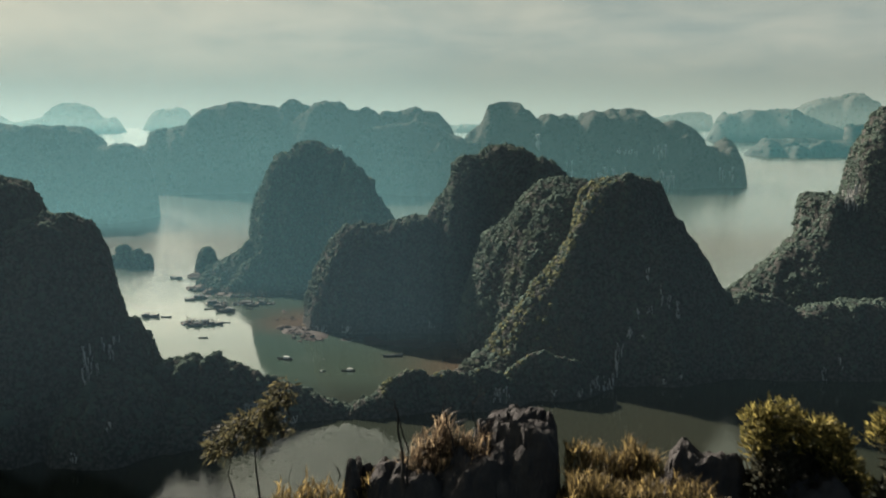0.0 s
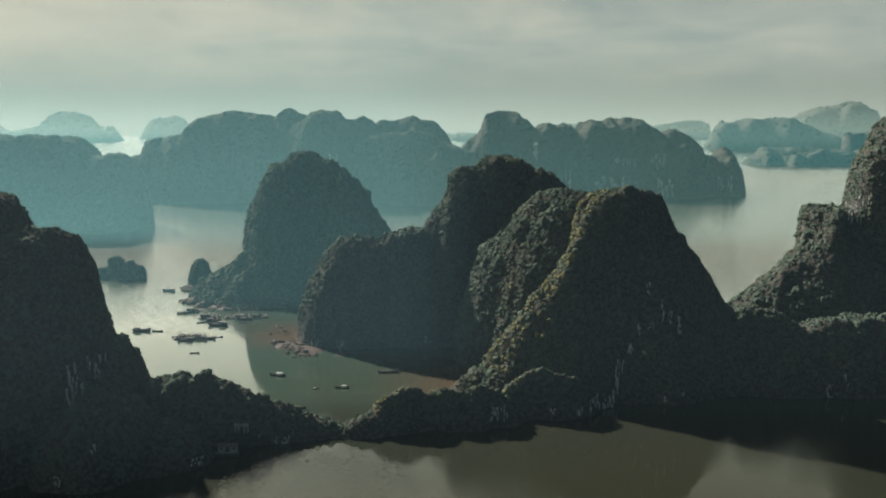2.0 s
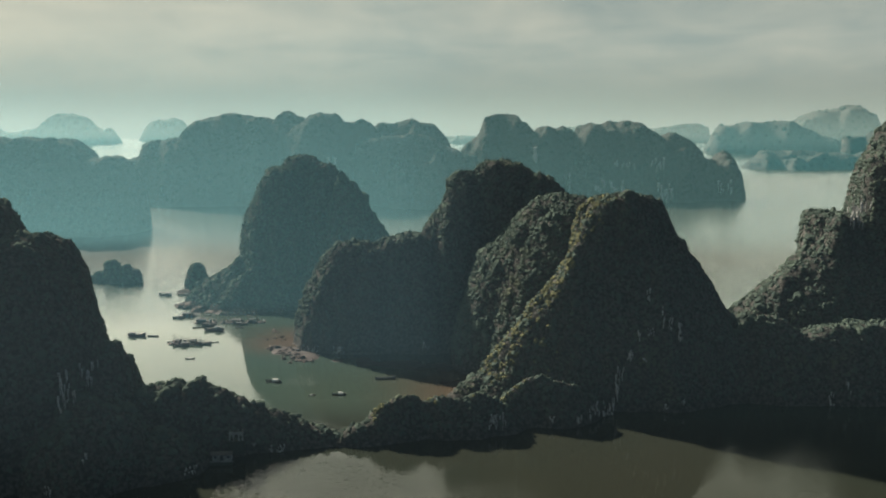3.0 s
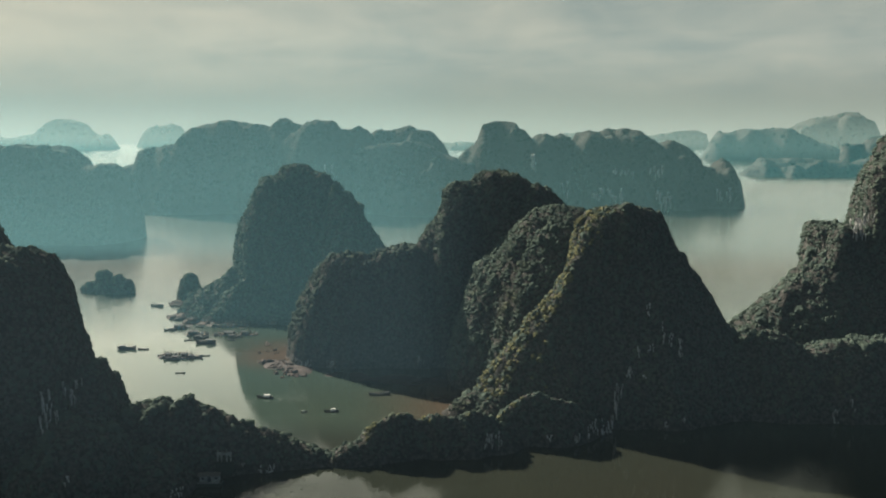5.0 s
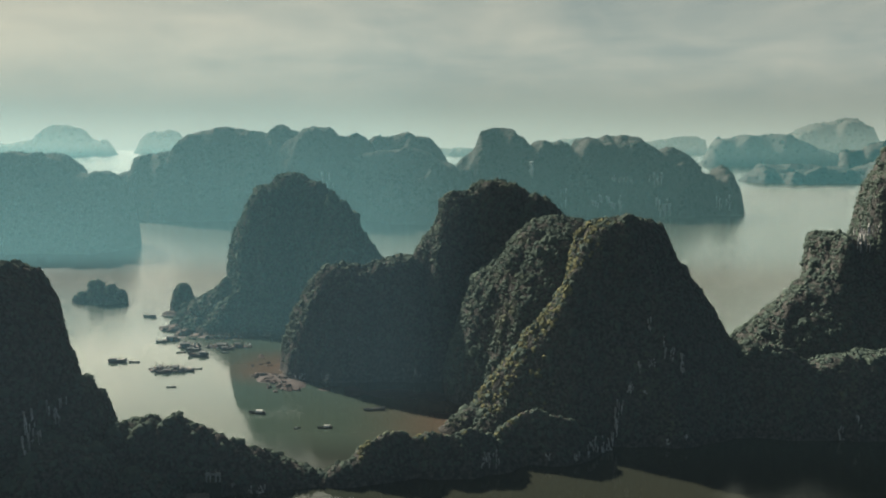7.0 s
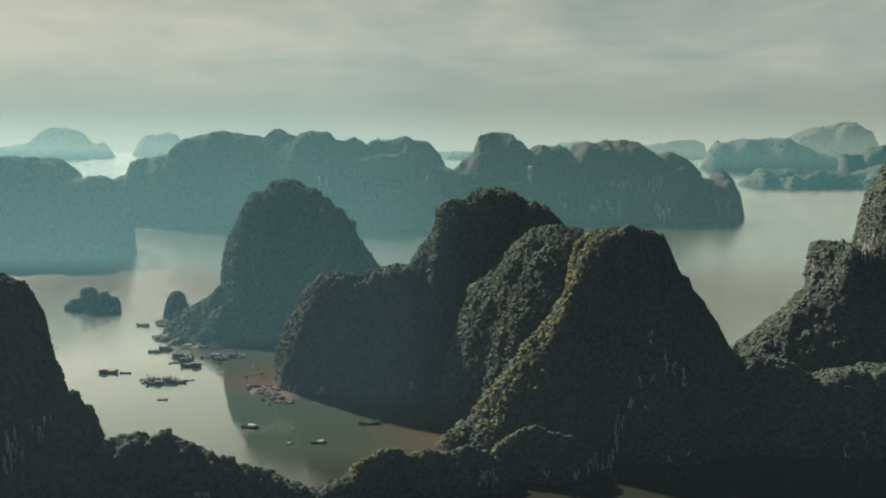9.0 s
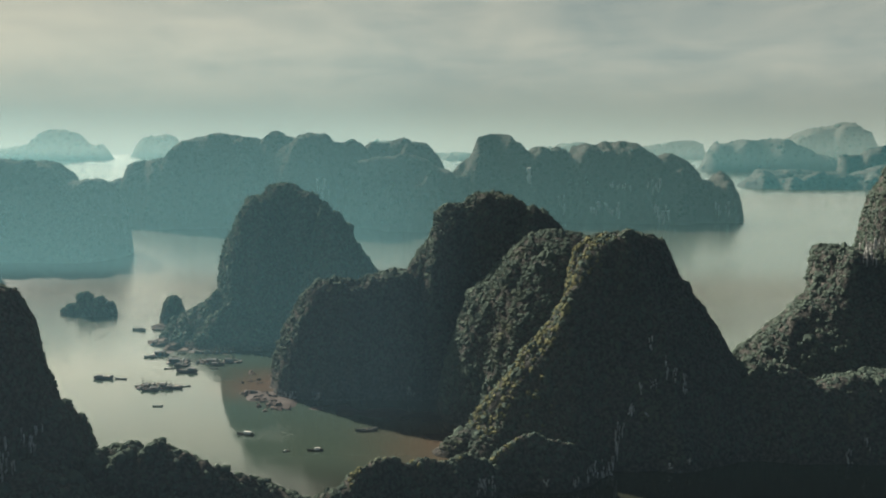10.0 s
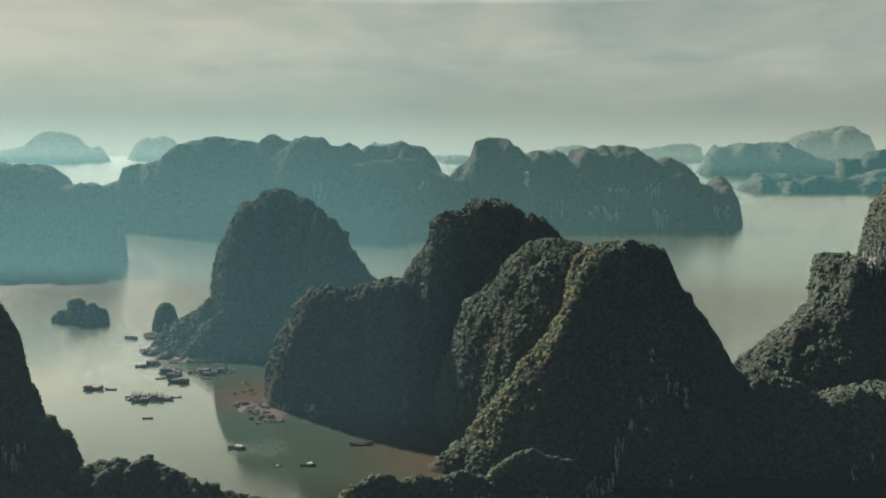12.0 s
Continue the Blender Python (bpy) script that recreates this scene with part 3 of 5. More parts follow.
karst("karst_island", "low dark wooded island beyond the bay", [
    (2240, 75, [(748, 4), (767, 15), (787, 26), (800, 45), (843, 41), (880, 45), (927, 40), (984, 38), (1027, 30), (1068, 44), (1107, 56), (1200, 60)])], 6.0, 3.4, 40.0, 89, far=True, wobble=9)
karst("karst_island", "low wooded island behind a dark one", [(2620, 80, [(1166, 40), (1174, 72), (1221, 71), (1252, 85), (1290, 99), (1380, 110), (1450, 80)])], 7.0, 4.0, 50.0, 91, far=True, wobble=9)
karst("karst_island", "hazy island with even summits", [
    (3230, 120, [(934, 5), (952, 41), (977, 75), (997, 98), (1047, 96), (1087, 108), (1138, 106), (1199, 114), (1250, 107), (1302, 87), (1338, 62), (1375, 55), (1417, 36), (1443, 6)])], 12.0, 7.0, 220.0, 97, far=True, wobble=14)
karst("karst_island", "distant pale island with a tall dome", [
    (4060, 150, [(1500, 60), (1570, 110), (1669, 156), (1770, 160), (1795, 172), (1858, 182), (1898, 165), (1927, 115), (1960, 67), (2040, 80), (2140, 90)])], 16.0, 9.0, 400.0, 101, far=True, wobble=16)
karst("karst_island", "pale far island with a domed summit", [
    (4230, 130, [(-2300, 60), (-2180, 90), (-2072, 39), (-2045, 47), (-1964, 61), (-1910, 74), (-1880, 114), (-1839, 133), (-1759, 136), (-1680, 120), (-1656, 75), (-1622, 52), (-1594, 75), (-1564, 36), (-1539, 4)])],
    16.0, 9.0, 400.0, 103, far=True, wobble=16)
karst("karst_island", "small far island almost lost in haze", [(4650, 110, [(-1590, 20), (-1573, 51), (-1527, 91), (-1423, 115), (-1365, 101), (-1325, 40)])], 18.0, 10.0, 500.0, 107, far=True, wobble=16)
karst("karst_island", "far low islet in haze", [(4300, 60, [(6, 4), (40, 27), (81, 40), (135, 38), (168, 10)])], 12.0, 8.0, 300.0, 109, far=True, wobble=9)
karst("karst_island", "faint chain of islands along the horizon", [
    (4760, 90, [(-1060, 20), (-980, 80), (-800, 95), (-620, 85), (-560, 10), (-480, 10), (-340, 85), (-180, 92), (-60, 20), (200, 10), (330, 90), (480, 30), (640, 70), (760, 85), (900, 20), (1100, 60), (1250, 85), (1400, 90)])],
    20.0, 11.0, 700.0, 113, far=True, wobble=18)

# ---- bare cliffs on the hills ----
def pale_cliff_material():
    n = Nodes("pale_limestone_cliff")
    streak = n.noise(1.1, 5, 0.65, (1, 1, 0.15))
    col = n.ramp(streak, (0.32, (0.07, 0.07, 0.066)), (0.55, (0.30, 0.295, 0.28)), (0.75, (0.52, 0.51, 0.48)))
    n.bump(n.noise(2.0, 6, 0.7, (1, 1, 0.4)), 1.0, 0.5)
    return n.done(col, 0.85, spec=0.25)


PALE = pale_cliff_material()


def bare_cliff(hill, *patches):
    """Groups of fluted pale ribs of rock (x, y, z, width, height) standing out of a hill's face."""
    g = random.Random(hill.name)
    face = BVHTree.FromPolygons([v.co[:] for v in hill.data.vertices], [tuple(p.vertices) for p in hill.data.polygons])
    for x, y, z, w, h in patches:
        bm = bmesh.new()
        size = max(0.42, 0.04 * h, 0.03 * w) * (1.0 if y < 900 else 2.5)
        for _ in range(max(4, int((1.7 if y < 900 else 1.1) * w / size))):
            px, top, long = x + g.uniform(-0.5, 0.5) * w, z + h * g.uniform(-0.35, 0.5), h * (g.uniform(0.12, 0.45) if y < 900 else g.uniform(0.3, 0.75))
            hits = [face.ray_cast(Vector((px, 0.0, max(0.3, top - long * u))), Vector((0, 1, 0)), 2 * y)[0] for u in (0, 0.5, 1)]
            py = min([hit.y for hit in hits if hit] or [y]) - g.uniform(0.5, 0.9) * (1.0 if y < 900 else 4.0)
            line = [(px + g.uniform(-0.25, 0.25) * size, py + g.uniform(-0.2, 0.2) * size, max(0.3, top - long * u)) for u in (0, 0.25, 0.5, 0.75, 1)]
            tube(bm, line, size * g.uniform(0.4, 1.0), size * g.uniform(0.1, 0.5), 5)
        tagged(part("bare_cliff", bm, PALE, hill, "pale fluted limestone cliff"), "pale fluted limestone cliff", kind="stuff")


bare_cliff(HILL, (-122.1, 309.6, 33.7, 9.7, 10.5), (-124.0, 306.7, 26.7, 2.1, 3.8), (-111.6, 311.4, 14.7, 1.3, 5.1), (-82.0, 313.1, 2.8, 3.9, 2.4), 
           (-56.4, 321.2, 1.5, 5.6, 2.9), (-122.9, 299.2, 4.4, 2.9, 3.4), (-65.1, 320.7, 3.9, 2.2, 2.0))
bare_cliff(PEAK, (96.7, 395.1, 47.7, 1.6, 7.2), (102.7, 393.3, 39.3, 1.4, 10.8), (105.8, 392.7, 36.7, 2.0, 6.0), (110.3, 393.3, 32.6, 3.3, 8.4), (91.7, 392.1, 31.3, 1.4, 4.8), (96.8, 392.1, 32.6, 2.8, 3.0), 
           (87.3, 392.1, 23.2, 2.8, 5.4), (93.6, 389.2, 21.5, 2.2, 1.8), (82.4, 389.2, 12.9, 4.4, 11.9), (79.1, 385.8, 4.4, 2.2, 13.5), (75.8, 384.6, 1.5, 5.4, 5.9), (108.9, 382.9, 5.0, 2.2, 2.4), 
           (61.8, 356.1, 3.6, 2.5, 4.4), (69.1, 363.7, 4.4, 5.1, 5.5), (28.0, 345.7, 5.7, 7.2, 5.2), (50.6, 354.4, 4.4, 2.0, 3.2), (101.7, 381.7, 2.6, 1.6, 2.4))
bare_cliff(MASSIF, (176.6, 384.0, 3.3, 2.6, 6.5), (183.8, 384.6, 7.9, 1.6, 5.9), (139.6, 385.8, 1.5, 2.8, 1.8), (227.7, 477.0, 75.1, 10.1, 14.6))
bare_cliff(RIDGE, (-66.1, 470.0, 1.5, 10.0, 5.0), (-3.6, 465.4, 5.4, 3.3, 5.0), (-50.3, 465.4, 1.9, 6.6, 5.0))
bare_cliff(SUMMITS, (322, 1326, 58, 18, 18), (139, 1331, 66, 8, 34), (252, 1324, 24, 44, 20), (275, 1326, 56, 30, 10), (334, 1321, 22, 24, 26), (430, 1330, 22, 20, 20), (190, 1321, 30, 10, 22))
bare_cliff(CHAIN, (-150, 1266, 60, 14, 34))

# ---- shore ----


def mud_material():
    n = Nodes("wet_mud")
    col = n.ramp(n.noise(0.25, 5, 0.6), (0.3, (0.011, 0.0085, 0.007)), (0.7, (0.023, 0.0165, 0.013)))
    n.bump(n.noise(0.8, 5, 0.6), 0.6, 0.3)
    return n.done(col, n.math("ADD", n.math("MULTIPLY", n.noise(0.4), 0.3), 0.6), spec=0.04)


def boulder_material():
    n = Nodes("shore_rock")
    col = n.ramp(n.noise(0.9, 5, 0.65), (0.3, (0.010, 0.009, 0.008)), (0.7, (0.034, 0.026, 0.021)))
    col = n.mix(n.thing(), col, n.mix(0.5, col, (0.075, 0.058, 0.048)))
    n.bump(n.noise(2.2, 6, 0.65), 0.9, 0.4)
    return n.done(col, 0.9, spec=0.04)


MUD, SHORE_ROCK = mud_material(), boulder_material()


def mudflat(label, peaks, step, seed):
    x0, x1 = min(p[0] - p[3] for p in peaks) - 6, max(p[0] + p[3] for p in peaks) + 6
    y0, y1 = min(p[1] - p[4] for p in peaks) - 6, max(p[1] + p[4] for p in peaks) + 6
    nx, ny = int((x1 - x0) / step), int((y1 - y0) / step)
    X, Y = np.meshgrid(np.linspace(x0, x1, nx), np.linspace(y0, y1, ny))
    H = np.maximum(relief(X, Y, peaks, seed, 5.0, 0.1), -2.5) + 0.3 * fbm(X, Y, 0 * X, 7, 4, seed)
    V = np.stack([X, Y, H], -1).reshape(-1, 3)
    idx = np.arange(nx * ny).reshape(ny, nx)
    Q = np.stack([idx[:-1, :-1], idx[:-1, 1:], idx[1:, 1:], idx[1:, :-1]], -1).reshape(-1, 4)
    Q = Q[(V[Q][:, :, 2] > -0.6).any(1)]
    keep, Q = np.unique(Q, return_inverse=True)
    return tagged(link_mesh("mudflat", V[keep], Q.reshape(-1, 4), MUD), label, "mudflat", kind="structure")


mudflat("wet reddish-brown mudflat at the foot of the ridge", [
    (20, 410, 0.45, 14, 8, -14, 2), (-13, 447, 0.3, 38, 8, -16, 2), (-69, 464, 0.5, 8, 11, 0, 2), (-78, 475, 0.4, 9, 9, 0, 2), (-74, 488, 0.2, 6, 9, 0, 2), (-118, 569, 0.3, 34, 8, 0, 2)], 1.2, 131)


def boulder(seed, rough=0.85):
    """A worn, cracked limestone block about one metre high, its foot at the origin."""
    bm = bmesh.new()
    bmesh.ops.create_icosphere(bm, subdivisions=3, radius=0.62)
    v = np.array([p.co for p in bm.verts])
    f = fbm(v[:, 0] + seed * 3.1, v[:, 1], v[:, 2], 0.7, 4, seed)
    for p, a in zip(bm.verts, f):
        p.co *= 1 + rough * a
        p.co.z = max(p.co.z, -0.35) + 0.35
    me = bpy.data.meshes.new("boulder")
    bm.to_mesh(me)
    bm.free()
    me.materials.append(SHORE_ROCK)
    return tagged(new("boulder", me), "weathered dark limestone boulder on the muddy shore", "boulder", "shore boulders")


blocks = [boulder(k) for k in range(5)]
rocks = random.Random(5)
spots = [(-168, 587, 8.0), (-161, 582, 4.0), (-152, 572, 7.5), (-146, 570, 4.0), (-178, 628, 5.0), (-160, 600, 4.5), (-138, 569, 3.5), (-129, 569, 3.0),
         (22, 409, 2.2), (18, 405, 1.8), (26, 411, 2.4), (12, 406, 1.4), (15, 411, 1.2)]
for _ in range(80):
    u = rocks.random()
    spots.append((-86 + 20 * u + rocks.uniform(-5, 5), 482 - 30 * u + rocks.uniform(-6, 6), rocks.uniform(0.5, 1.7)))
for _ in range(26):
    spots.append((rocks.uniform(-150, -96), 571 + rocks.uniform(-5, 4), rocks.uniform(0.7, 2.6)))
for _ in range(10):
    spots.append((rocks.uniform(-96, -82), rocks.uniform(495, 520), rocks.uniform(0.6, 1.6)))
for i, (x, y, size) in enumerate(spots):
    m = pose(x, y, -0.25 * size + 0.1, 0, 0, rocks.uniform(0, 360)) @ Matrix.Diagonal((size * rocks.uniform(0.9, 2.2), size * rocks.uniform(0.8, 1.3), size * rocks.uniform(0.45, 0.9), 1))
    if i < 5:
        blocks[i].matrix_basis = m
    else:
        o = copy_thing(blocks[i % 5], m)
        o.matrix_basis = m


# ---- boats and floating houses ----
OLD_WOOD = plain_material("weathered_boat_timber", (0.075, 0.055, 0.042), 0.75, 0.45, 2.5)
DARK_WOOD = plain_material("tarred_hull_timber", (0.060, 0.066, 0.064), 0.7, 0.4, 2.0)
BLUE_PAINT = plain_material("faded_blue_paint", (0.06, 0.10, 0.11), 0.6, 0.3, 2.0)
TIN_ROOF = plain_material("corrugated_tin_roof", (0.045, 0.05, 0.05), 1.0, 0.35, 1.5)
TARP = plain_material("white_canvas_canopy", (0.5, 0.5, 0.47), 0.8, 0.12, 2.0)
BARREL = plain_material("blue_plastic_barrel", (0.05, 0.10, 0.16), 0.5, 0.3, 2.0)
GLASS = plain_material("dark_cabin_window", (0.02, 0.025, 0.03), 0.15, 0.1, 2.0, spec=0.5)
GREY_TARP = plain_material("faded_grey_tarpaulin", (0.16, 0.19, 0.19), 0.7, 0.3, 2.0)
NET = plain_material("heaped_fishing_net", (0.06, 0.09, 0.075), 0.9, 0.4, 6.0)
BAMBOO = plain_material("bamboo_pole", (0.16, 0.125, 0.07), 0.6, 0.3, 5.0)


def thing(name, label, category, group):
    return tagged(new(name), label, category, group)


def box(x0, x1, y0, y1, z0, z1, bevel=0.04):
    bm = bmesh.new()
    bmesh.ops.create_cube(bm, size=1)
    for v in bm.verts:
        v.co = ((x0 + x1) / 2 + v.co.x * (x1 - x0), (y0 + y1) / 2 + v.co.y * (y1 - y0), (z0 + z1) / 2 + v.co.z * (z1 - z0))
    if bevel:
        bmesh.ops.bevel(bm, geom=bm.edges[:], offset=bevel, segments=1, affect="EDGES")
    return bm


def hull_shape(length, beam, depth, rise):
    """A wooden hull along x with a raised bow and stern and an inside."""
    bm = bmesh.new()
    rows = []
    for i in range(15):
        t = 2 * i / 14 - 1
        half = beam / 2 * max(0.06, (1 - abs(t) ** (3.0 if t < 0 else 2.2))) ** 0.7
        top = depth + rise * t * t * (1.25 if t > 0 else 0.7)
        keel = -0.25 * depth + rise * max(0, abs(t) - 0.7) * 2.2
        section = [(-half, top), (-0.86 * half, 0.25 * depth), (0, keel), (0.86 * half, 0.25 * depth), (half, top), (0.84 * half, top - 0.02), (0.7 * half, 0.42 * depth + 0.3 * rise * t * t),
                   (-0.7 * half, 0.42 * depth + 0.3 * rise * t * t), (-0.84 * half, top - 0.02)]
        rows.append([bm.verts.new((t * length / 2, y, z)) for y, z in section])
    for a, b in zip(rows, rows[1:]):
        for k in range(9):
            bm.faces.new((a[k], b[k], b[(k + 1) % 9], a[(k + 1) % 9]))
    bm.faces.new(rows[0])
    bm.faces.new(rows[-1][::-1])
    return bm


def arched_roof(x0, x1, half, z0, rise, thick=0.06):
    bm = bmesh.new()
    lines = []
    for x in (x0, x1):
        for off in (0, thick):
            lines.append([bm.verts.new((x, (half + off) * math.cos(math.pi * k / 10), z0 + (rise + off) * math.sin(math.pi * k / 10))) for k in range(11)])
    a, b, c, d = lines
    for k in range(10):
        bm.faces.new((a[k], a[k + 1], c[k + 1], c[k]))
        bm.faces.new((b[k], d[k], d[k + 1], b[k + 1]))
        bm.faces.new((a[k], b[k], b[k + 1], a[k + 1]))
        bm.faces.new((c[k], c[k + 1], d[k + 1], d[k]))
    return bm


def gable_roof(x0, x1, half, z0, rise, thick=0.08):
    bm = bmesh.new()
    n = 18
    rows = []
    for i in range(n + 1):
        x, w = x0 + (x1 - x0) * i / n, 0.03 if i % 2 else 0.0
        rows.append([bm.verts.new((x, y, z + w + o)) for o in (0, thick) for y, z in ((-half, z0), (0, z0 + rise), (half, z0))])
    for a, b in zip(rows, rows[1:]):
        for p, q in ((0, 1), (1, 2), (4, 3), (5, 4), (3, 0), (2, 5)):
            bm.faces.new((a[p], b[p], b[q], a[q]))
    for a in (rows[0], rows[-1]):
        bm.faces.new((a[0], a[1], a[4], a[3]))
        bm.faces.new((a[1], a[2], a[5], a[4]))
    return bm


def fishing_boat(length, paint, label):
    b = thing("fishing_boat", label, "boat", "boats in the bay")
    beam, depth = 0.27 * length, 0.10 * length
    hull = part("hull", hull_shape(length, beam, depth, 0.09 * length), DARK_WOOD, b)
    part("rubbing_strake", box(-0.40 * length, 0.34 * length, -0.5 * beam - 0.05, -0.5 * beam + 0.03, 0.82 * depth, 0.98 * depth, 0.02), paint, hull)
    part("rubbing_strake", box(-0.40 * length, 0.34 * length, 0.5 * beam - 0.03, 0.5 * beam + 0.05, 0.82 * depth, 0.98 * depth, 0.02), paint, hull)
    x0, x1, w, z0, z1 = -0.34 * length, -0.06 * length, 0.30 * beam, 0.5 * depth, depth + 0.095 * length
    cabin = part("cabin", box(x0, x1, -w, w, z0, z1, 0.05), paint, b)
    for side in (-1, 1):
        for k in range(3):
            cx = x0 + (k + 0.5) * (x1 - x0) / 3
            part("window", box(cx - 0.32, cx + 0.32, side * w - 0.02, side * w + 0.02, z1 - 0.75, z1 - 0.3, 0), GLASS, cabin)
    part("window", box(x1 - 0.02, x1 + 0.02, -0.6 * w, 0.6 * w, z1 - 0.75, z1 - 0.28, 0), GLASS, cabin)
    part("roof", box(x0 - 0.5, x1 + 0.6, -w - 0.3, w + 0.3, z1, z1 + 0.12, 0.04), TIN_ROOF, b)
    part("mast", tube(bmesh.new(), [(0.12 * length, 0, 0.4 * depth), (0.12 * length, 0, depth + 0.32 * length)], 0.09, 0.05), OLD_WOOD, b)
    for side in (-1, 1):
        part("outrigger_pole", tube(bmesh.new(), [(0.12 * length, 0.1 * side, depth + 0.12 * length), (0.2 * length, side * 0.55 * beam, depth + 0.18 * length), (0.34 * length, side * 0.95 * beam, depth + 0.25 * length)], 0.06, 0.03), BAMBOO, b)
    part("net_heap", box(0.18 * length, 0.34 * length, -0.2 * beam, 0.2 * beam, 0.5 * depth, depth + 0.3, 0.25), OLD_WOOD, b)
    return b


def sampan(length, label, canopy=True):
    b = thing("sampan", label, "boat", "boats in the bay")
    part("hull", hull_shape(length, 0.24 * length, 0.075 * length, 0.06 * length), DARK_WOOD, b)
    for t in (-0.3, 0.0, 0.3):
        part("thwart", box(t * length - 0.12, t * length + 0.12, -0.09 * length, 0.09 * length, 0.055 * length, 0.055 * length + 0.05, 0.01), OLD_WOOD, b)
    if canopy:
        part("canopy", arched_roof(-0.30 * length, 0.06 * length, 0.11 * length, 0.07 * length, 0.13 * length), TARP, b, "white canvas canopy")
    part("oar", tube(bmesh.new(), [(0.1 * length, 0.05 * length, 0.1 * length), (0.42 * length, 0.22 * length, 0.02 * length)], 0.03, 0.03), BAMBOO, b)
    return b


def raft_house(length, width, huts, label):
    r = thing("raft_house", label, "raft house", "floating houses in the bay")
    n = int(length / 0.8)
    for i in range(n):
        x = -length / 2 + (i + 0.5) * length / n
        if i % 4 == 3 and n > 10:
            continue                       # open fish pens between the walkways
        part("plank", box(x - 0.34, x + 0.34, -width / 2, width / 2, 0.48, 0.58, 0.015), OLD_WOOD, r)
    for y in (-0.46 * width, 0.0, 0.46 * width):
        part("beam", box(-length / 2, length / 2, y - 0.12, y + 0.12, 0.30, 0.478, 0.02), DARK_WOOD, r)
        for k in range(max(3, int(length / 3.2))):
            x = -length / 2 + 1.2 + k * 3.1
            bm = bmesh.new()
            bmesh.ops.create_cone(bm, cap_ends=True, segments=12, radius1=0.32, radius2=0.32, depth=1.1, matrix=pose(x, y, 0.0, 0, 90, 0))
            part("barrel", bm, BARREL, r)
    for x0, x1, y0, y1, high, paint in huts:
        walls = part("hut", box(x0, x1, y0, y1, 0.585, 0.585 + high, 0.03), paint, r)
        roof = gable_roof(x0 - 0.3, x1 + 0.3, (y1 - y0) / 2 + 0.35, 0.585 + high - 0.12, 0.5)
        bmesh.ops.translate(roof, verts=roof.verts, vec=(0, (y0 + y1) / 2, 0))
        part("roof", roof, TIN_ROOF, r)
        part("door", box(x0 + 0.5, x0 + 1.2, y0 - 0.04, y0 + 0.02, 0.6, 0.5 + high, 0), GLASS, walls)
        part("window", box(x1 - 1.3, x1 - 0.5, y0 - 0.03, y0 + 0.02, 1.2, 1.7, 0), GLASS, walls)
    g = random.Random(int(length * 10))
    for k in range(int(length * 1.9)):
        x, y, w = g.uniform(-0.46, 0.46) * length, g.uniform(-0.42, 0.42) * width, g.uniform(0.3, 0.8)
        part("crate", box(x - w, x + w, y - 0.6 * w, y + 0.6 * w, 0.586, 0.586 + g.uniform(0.3, 1.1), 0.1), g.choice((OLD_WOOD, DARK_WOOD, BLUE_PAINT, NET, NET, GREY_TARP)), r)
    for k in range(int(length / 0.55)):
        x, y, h = g.uniform(-0.48, 0.48) * length, g.choice((-0.46, -0.2, 0.2, 0.46)) * width, g.uniform(1.2, 4.2)
        part("post", tube(bmesh.new(), [(x, y, 0.3), (x + g.uniform(-0.3, 0.3), y, 0.5 + 0.6 * h), (x + g.uniform(-1.4, 1.4), y + g.uniform(-0.6, 0.6), 0.5 + h)], 0.11, 0.07, 5), g.choice((BAMBOO, OLD_WOOD, DARK_WOOD)), r)
    return r


def moor(ob, x, y, turn, z=0.0):
    ob.matrix_basis = pose(x, y, z, 0, 0, turn)
    return ob


moor(fishing_boat(10.5, BLUE_PAINT, "wooden fishing boat with blue cabin moored in the bay"), -171, 505, 4)
moor(sampan(6.5, "small dark open sampan beside a fishing boat", False), -161.5, 504.5, 176)
moor(raft_house(20, 7.5, [(-6.5, -4.0, -2.0, 1.4, 1.4, OLD_WOOD), (2.0, 4.6, -1.4, 1.8, 1.5, BLUE_PAINT)], "long fish-farm raft with two huts and bamboo poles"), -137, 489, -4)
moor(fishing_boat(9.0, OLD_WOOD, "weathered brown fishing boat tied to a raft"), -139, 483.6, 182)
moor(sampan(4.5, "small dark open sampan near a fish-farm raft", False), -122.5, 491, 20)
moor(raft_house(13, 7.0, [(-5, 0, -2.4, 2.0, 1.7, BLUE_PAINT)], "floating raft house with a blue hut and tin roof"), -141, 541, 6)
moor(raft_house(14, 6.0, [(0, 5.5, -2.0, 2.0, 1.55, OLD_WOOD)], "floating raft house with a brown hut and tin roof"), -124, 540, -8)
moor(fishing_boat(12.0, BLUE_PAINT, "large wooden fishing boat with blue cabin beside raft houses"), -130, 519, 178)
moor(fishing_boat(9.0, OLD_WOOD, "weathered brown fishing boat among raft houses"), -136, 531, 10)
moor(raft_house(10, 5.0, [(-3.5, 1.5, -1.6, 1.6, 1.55, OLD_WOOD)], "small floating raft house near the rocky shore"), -156, 557, 3)
moor(sampan(5.5, "small dark open sampan near the rocky shore", False), -145, 560, -15)
moor(fishing_boat(9.5, OLD_WOOD, "weathered brown fishing boat anchored off the islet"), -191.5, 622, 172)
moor(fishing_boat(8.5, OLD_WOOD, "weathered brown fishing boat anchored off the islet"), -182, 631, 8)
moor(sampan(5.0, "small dark open sampan drifting in the bay", False), -126.5, 457, 5)
moor(sampan(8.0, "sampan with a white canvas canopy in the cove"), -75, 417, 172)
moor(sampan(6.5, "sampan with a white canvas canopy in the cove"), -41.5, 397.5, 188)
moor(sampan(3.2, "tiny white-covered sampan in the cove"), -53.5, 396.5, 30)
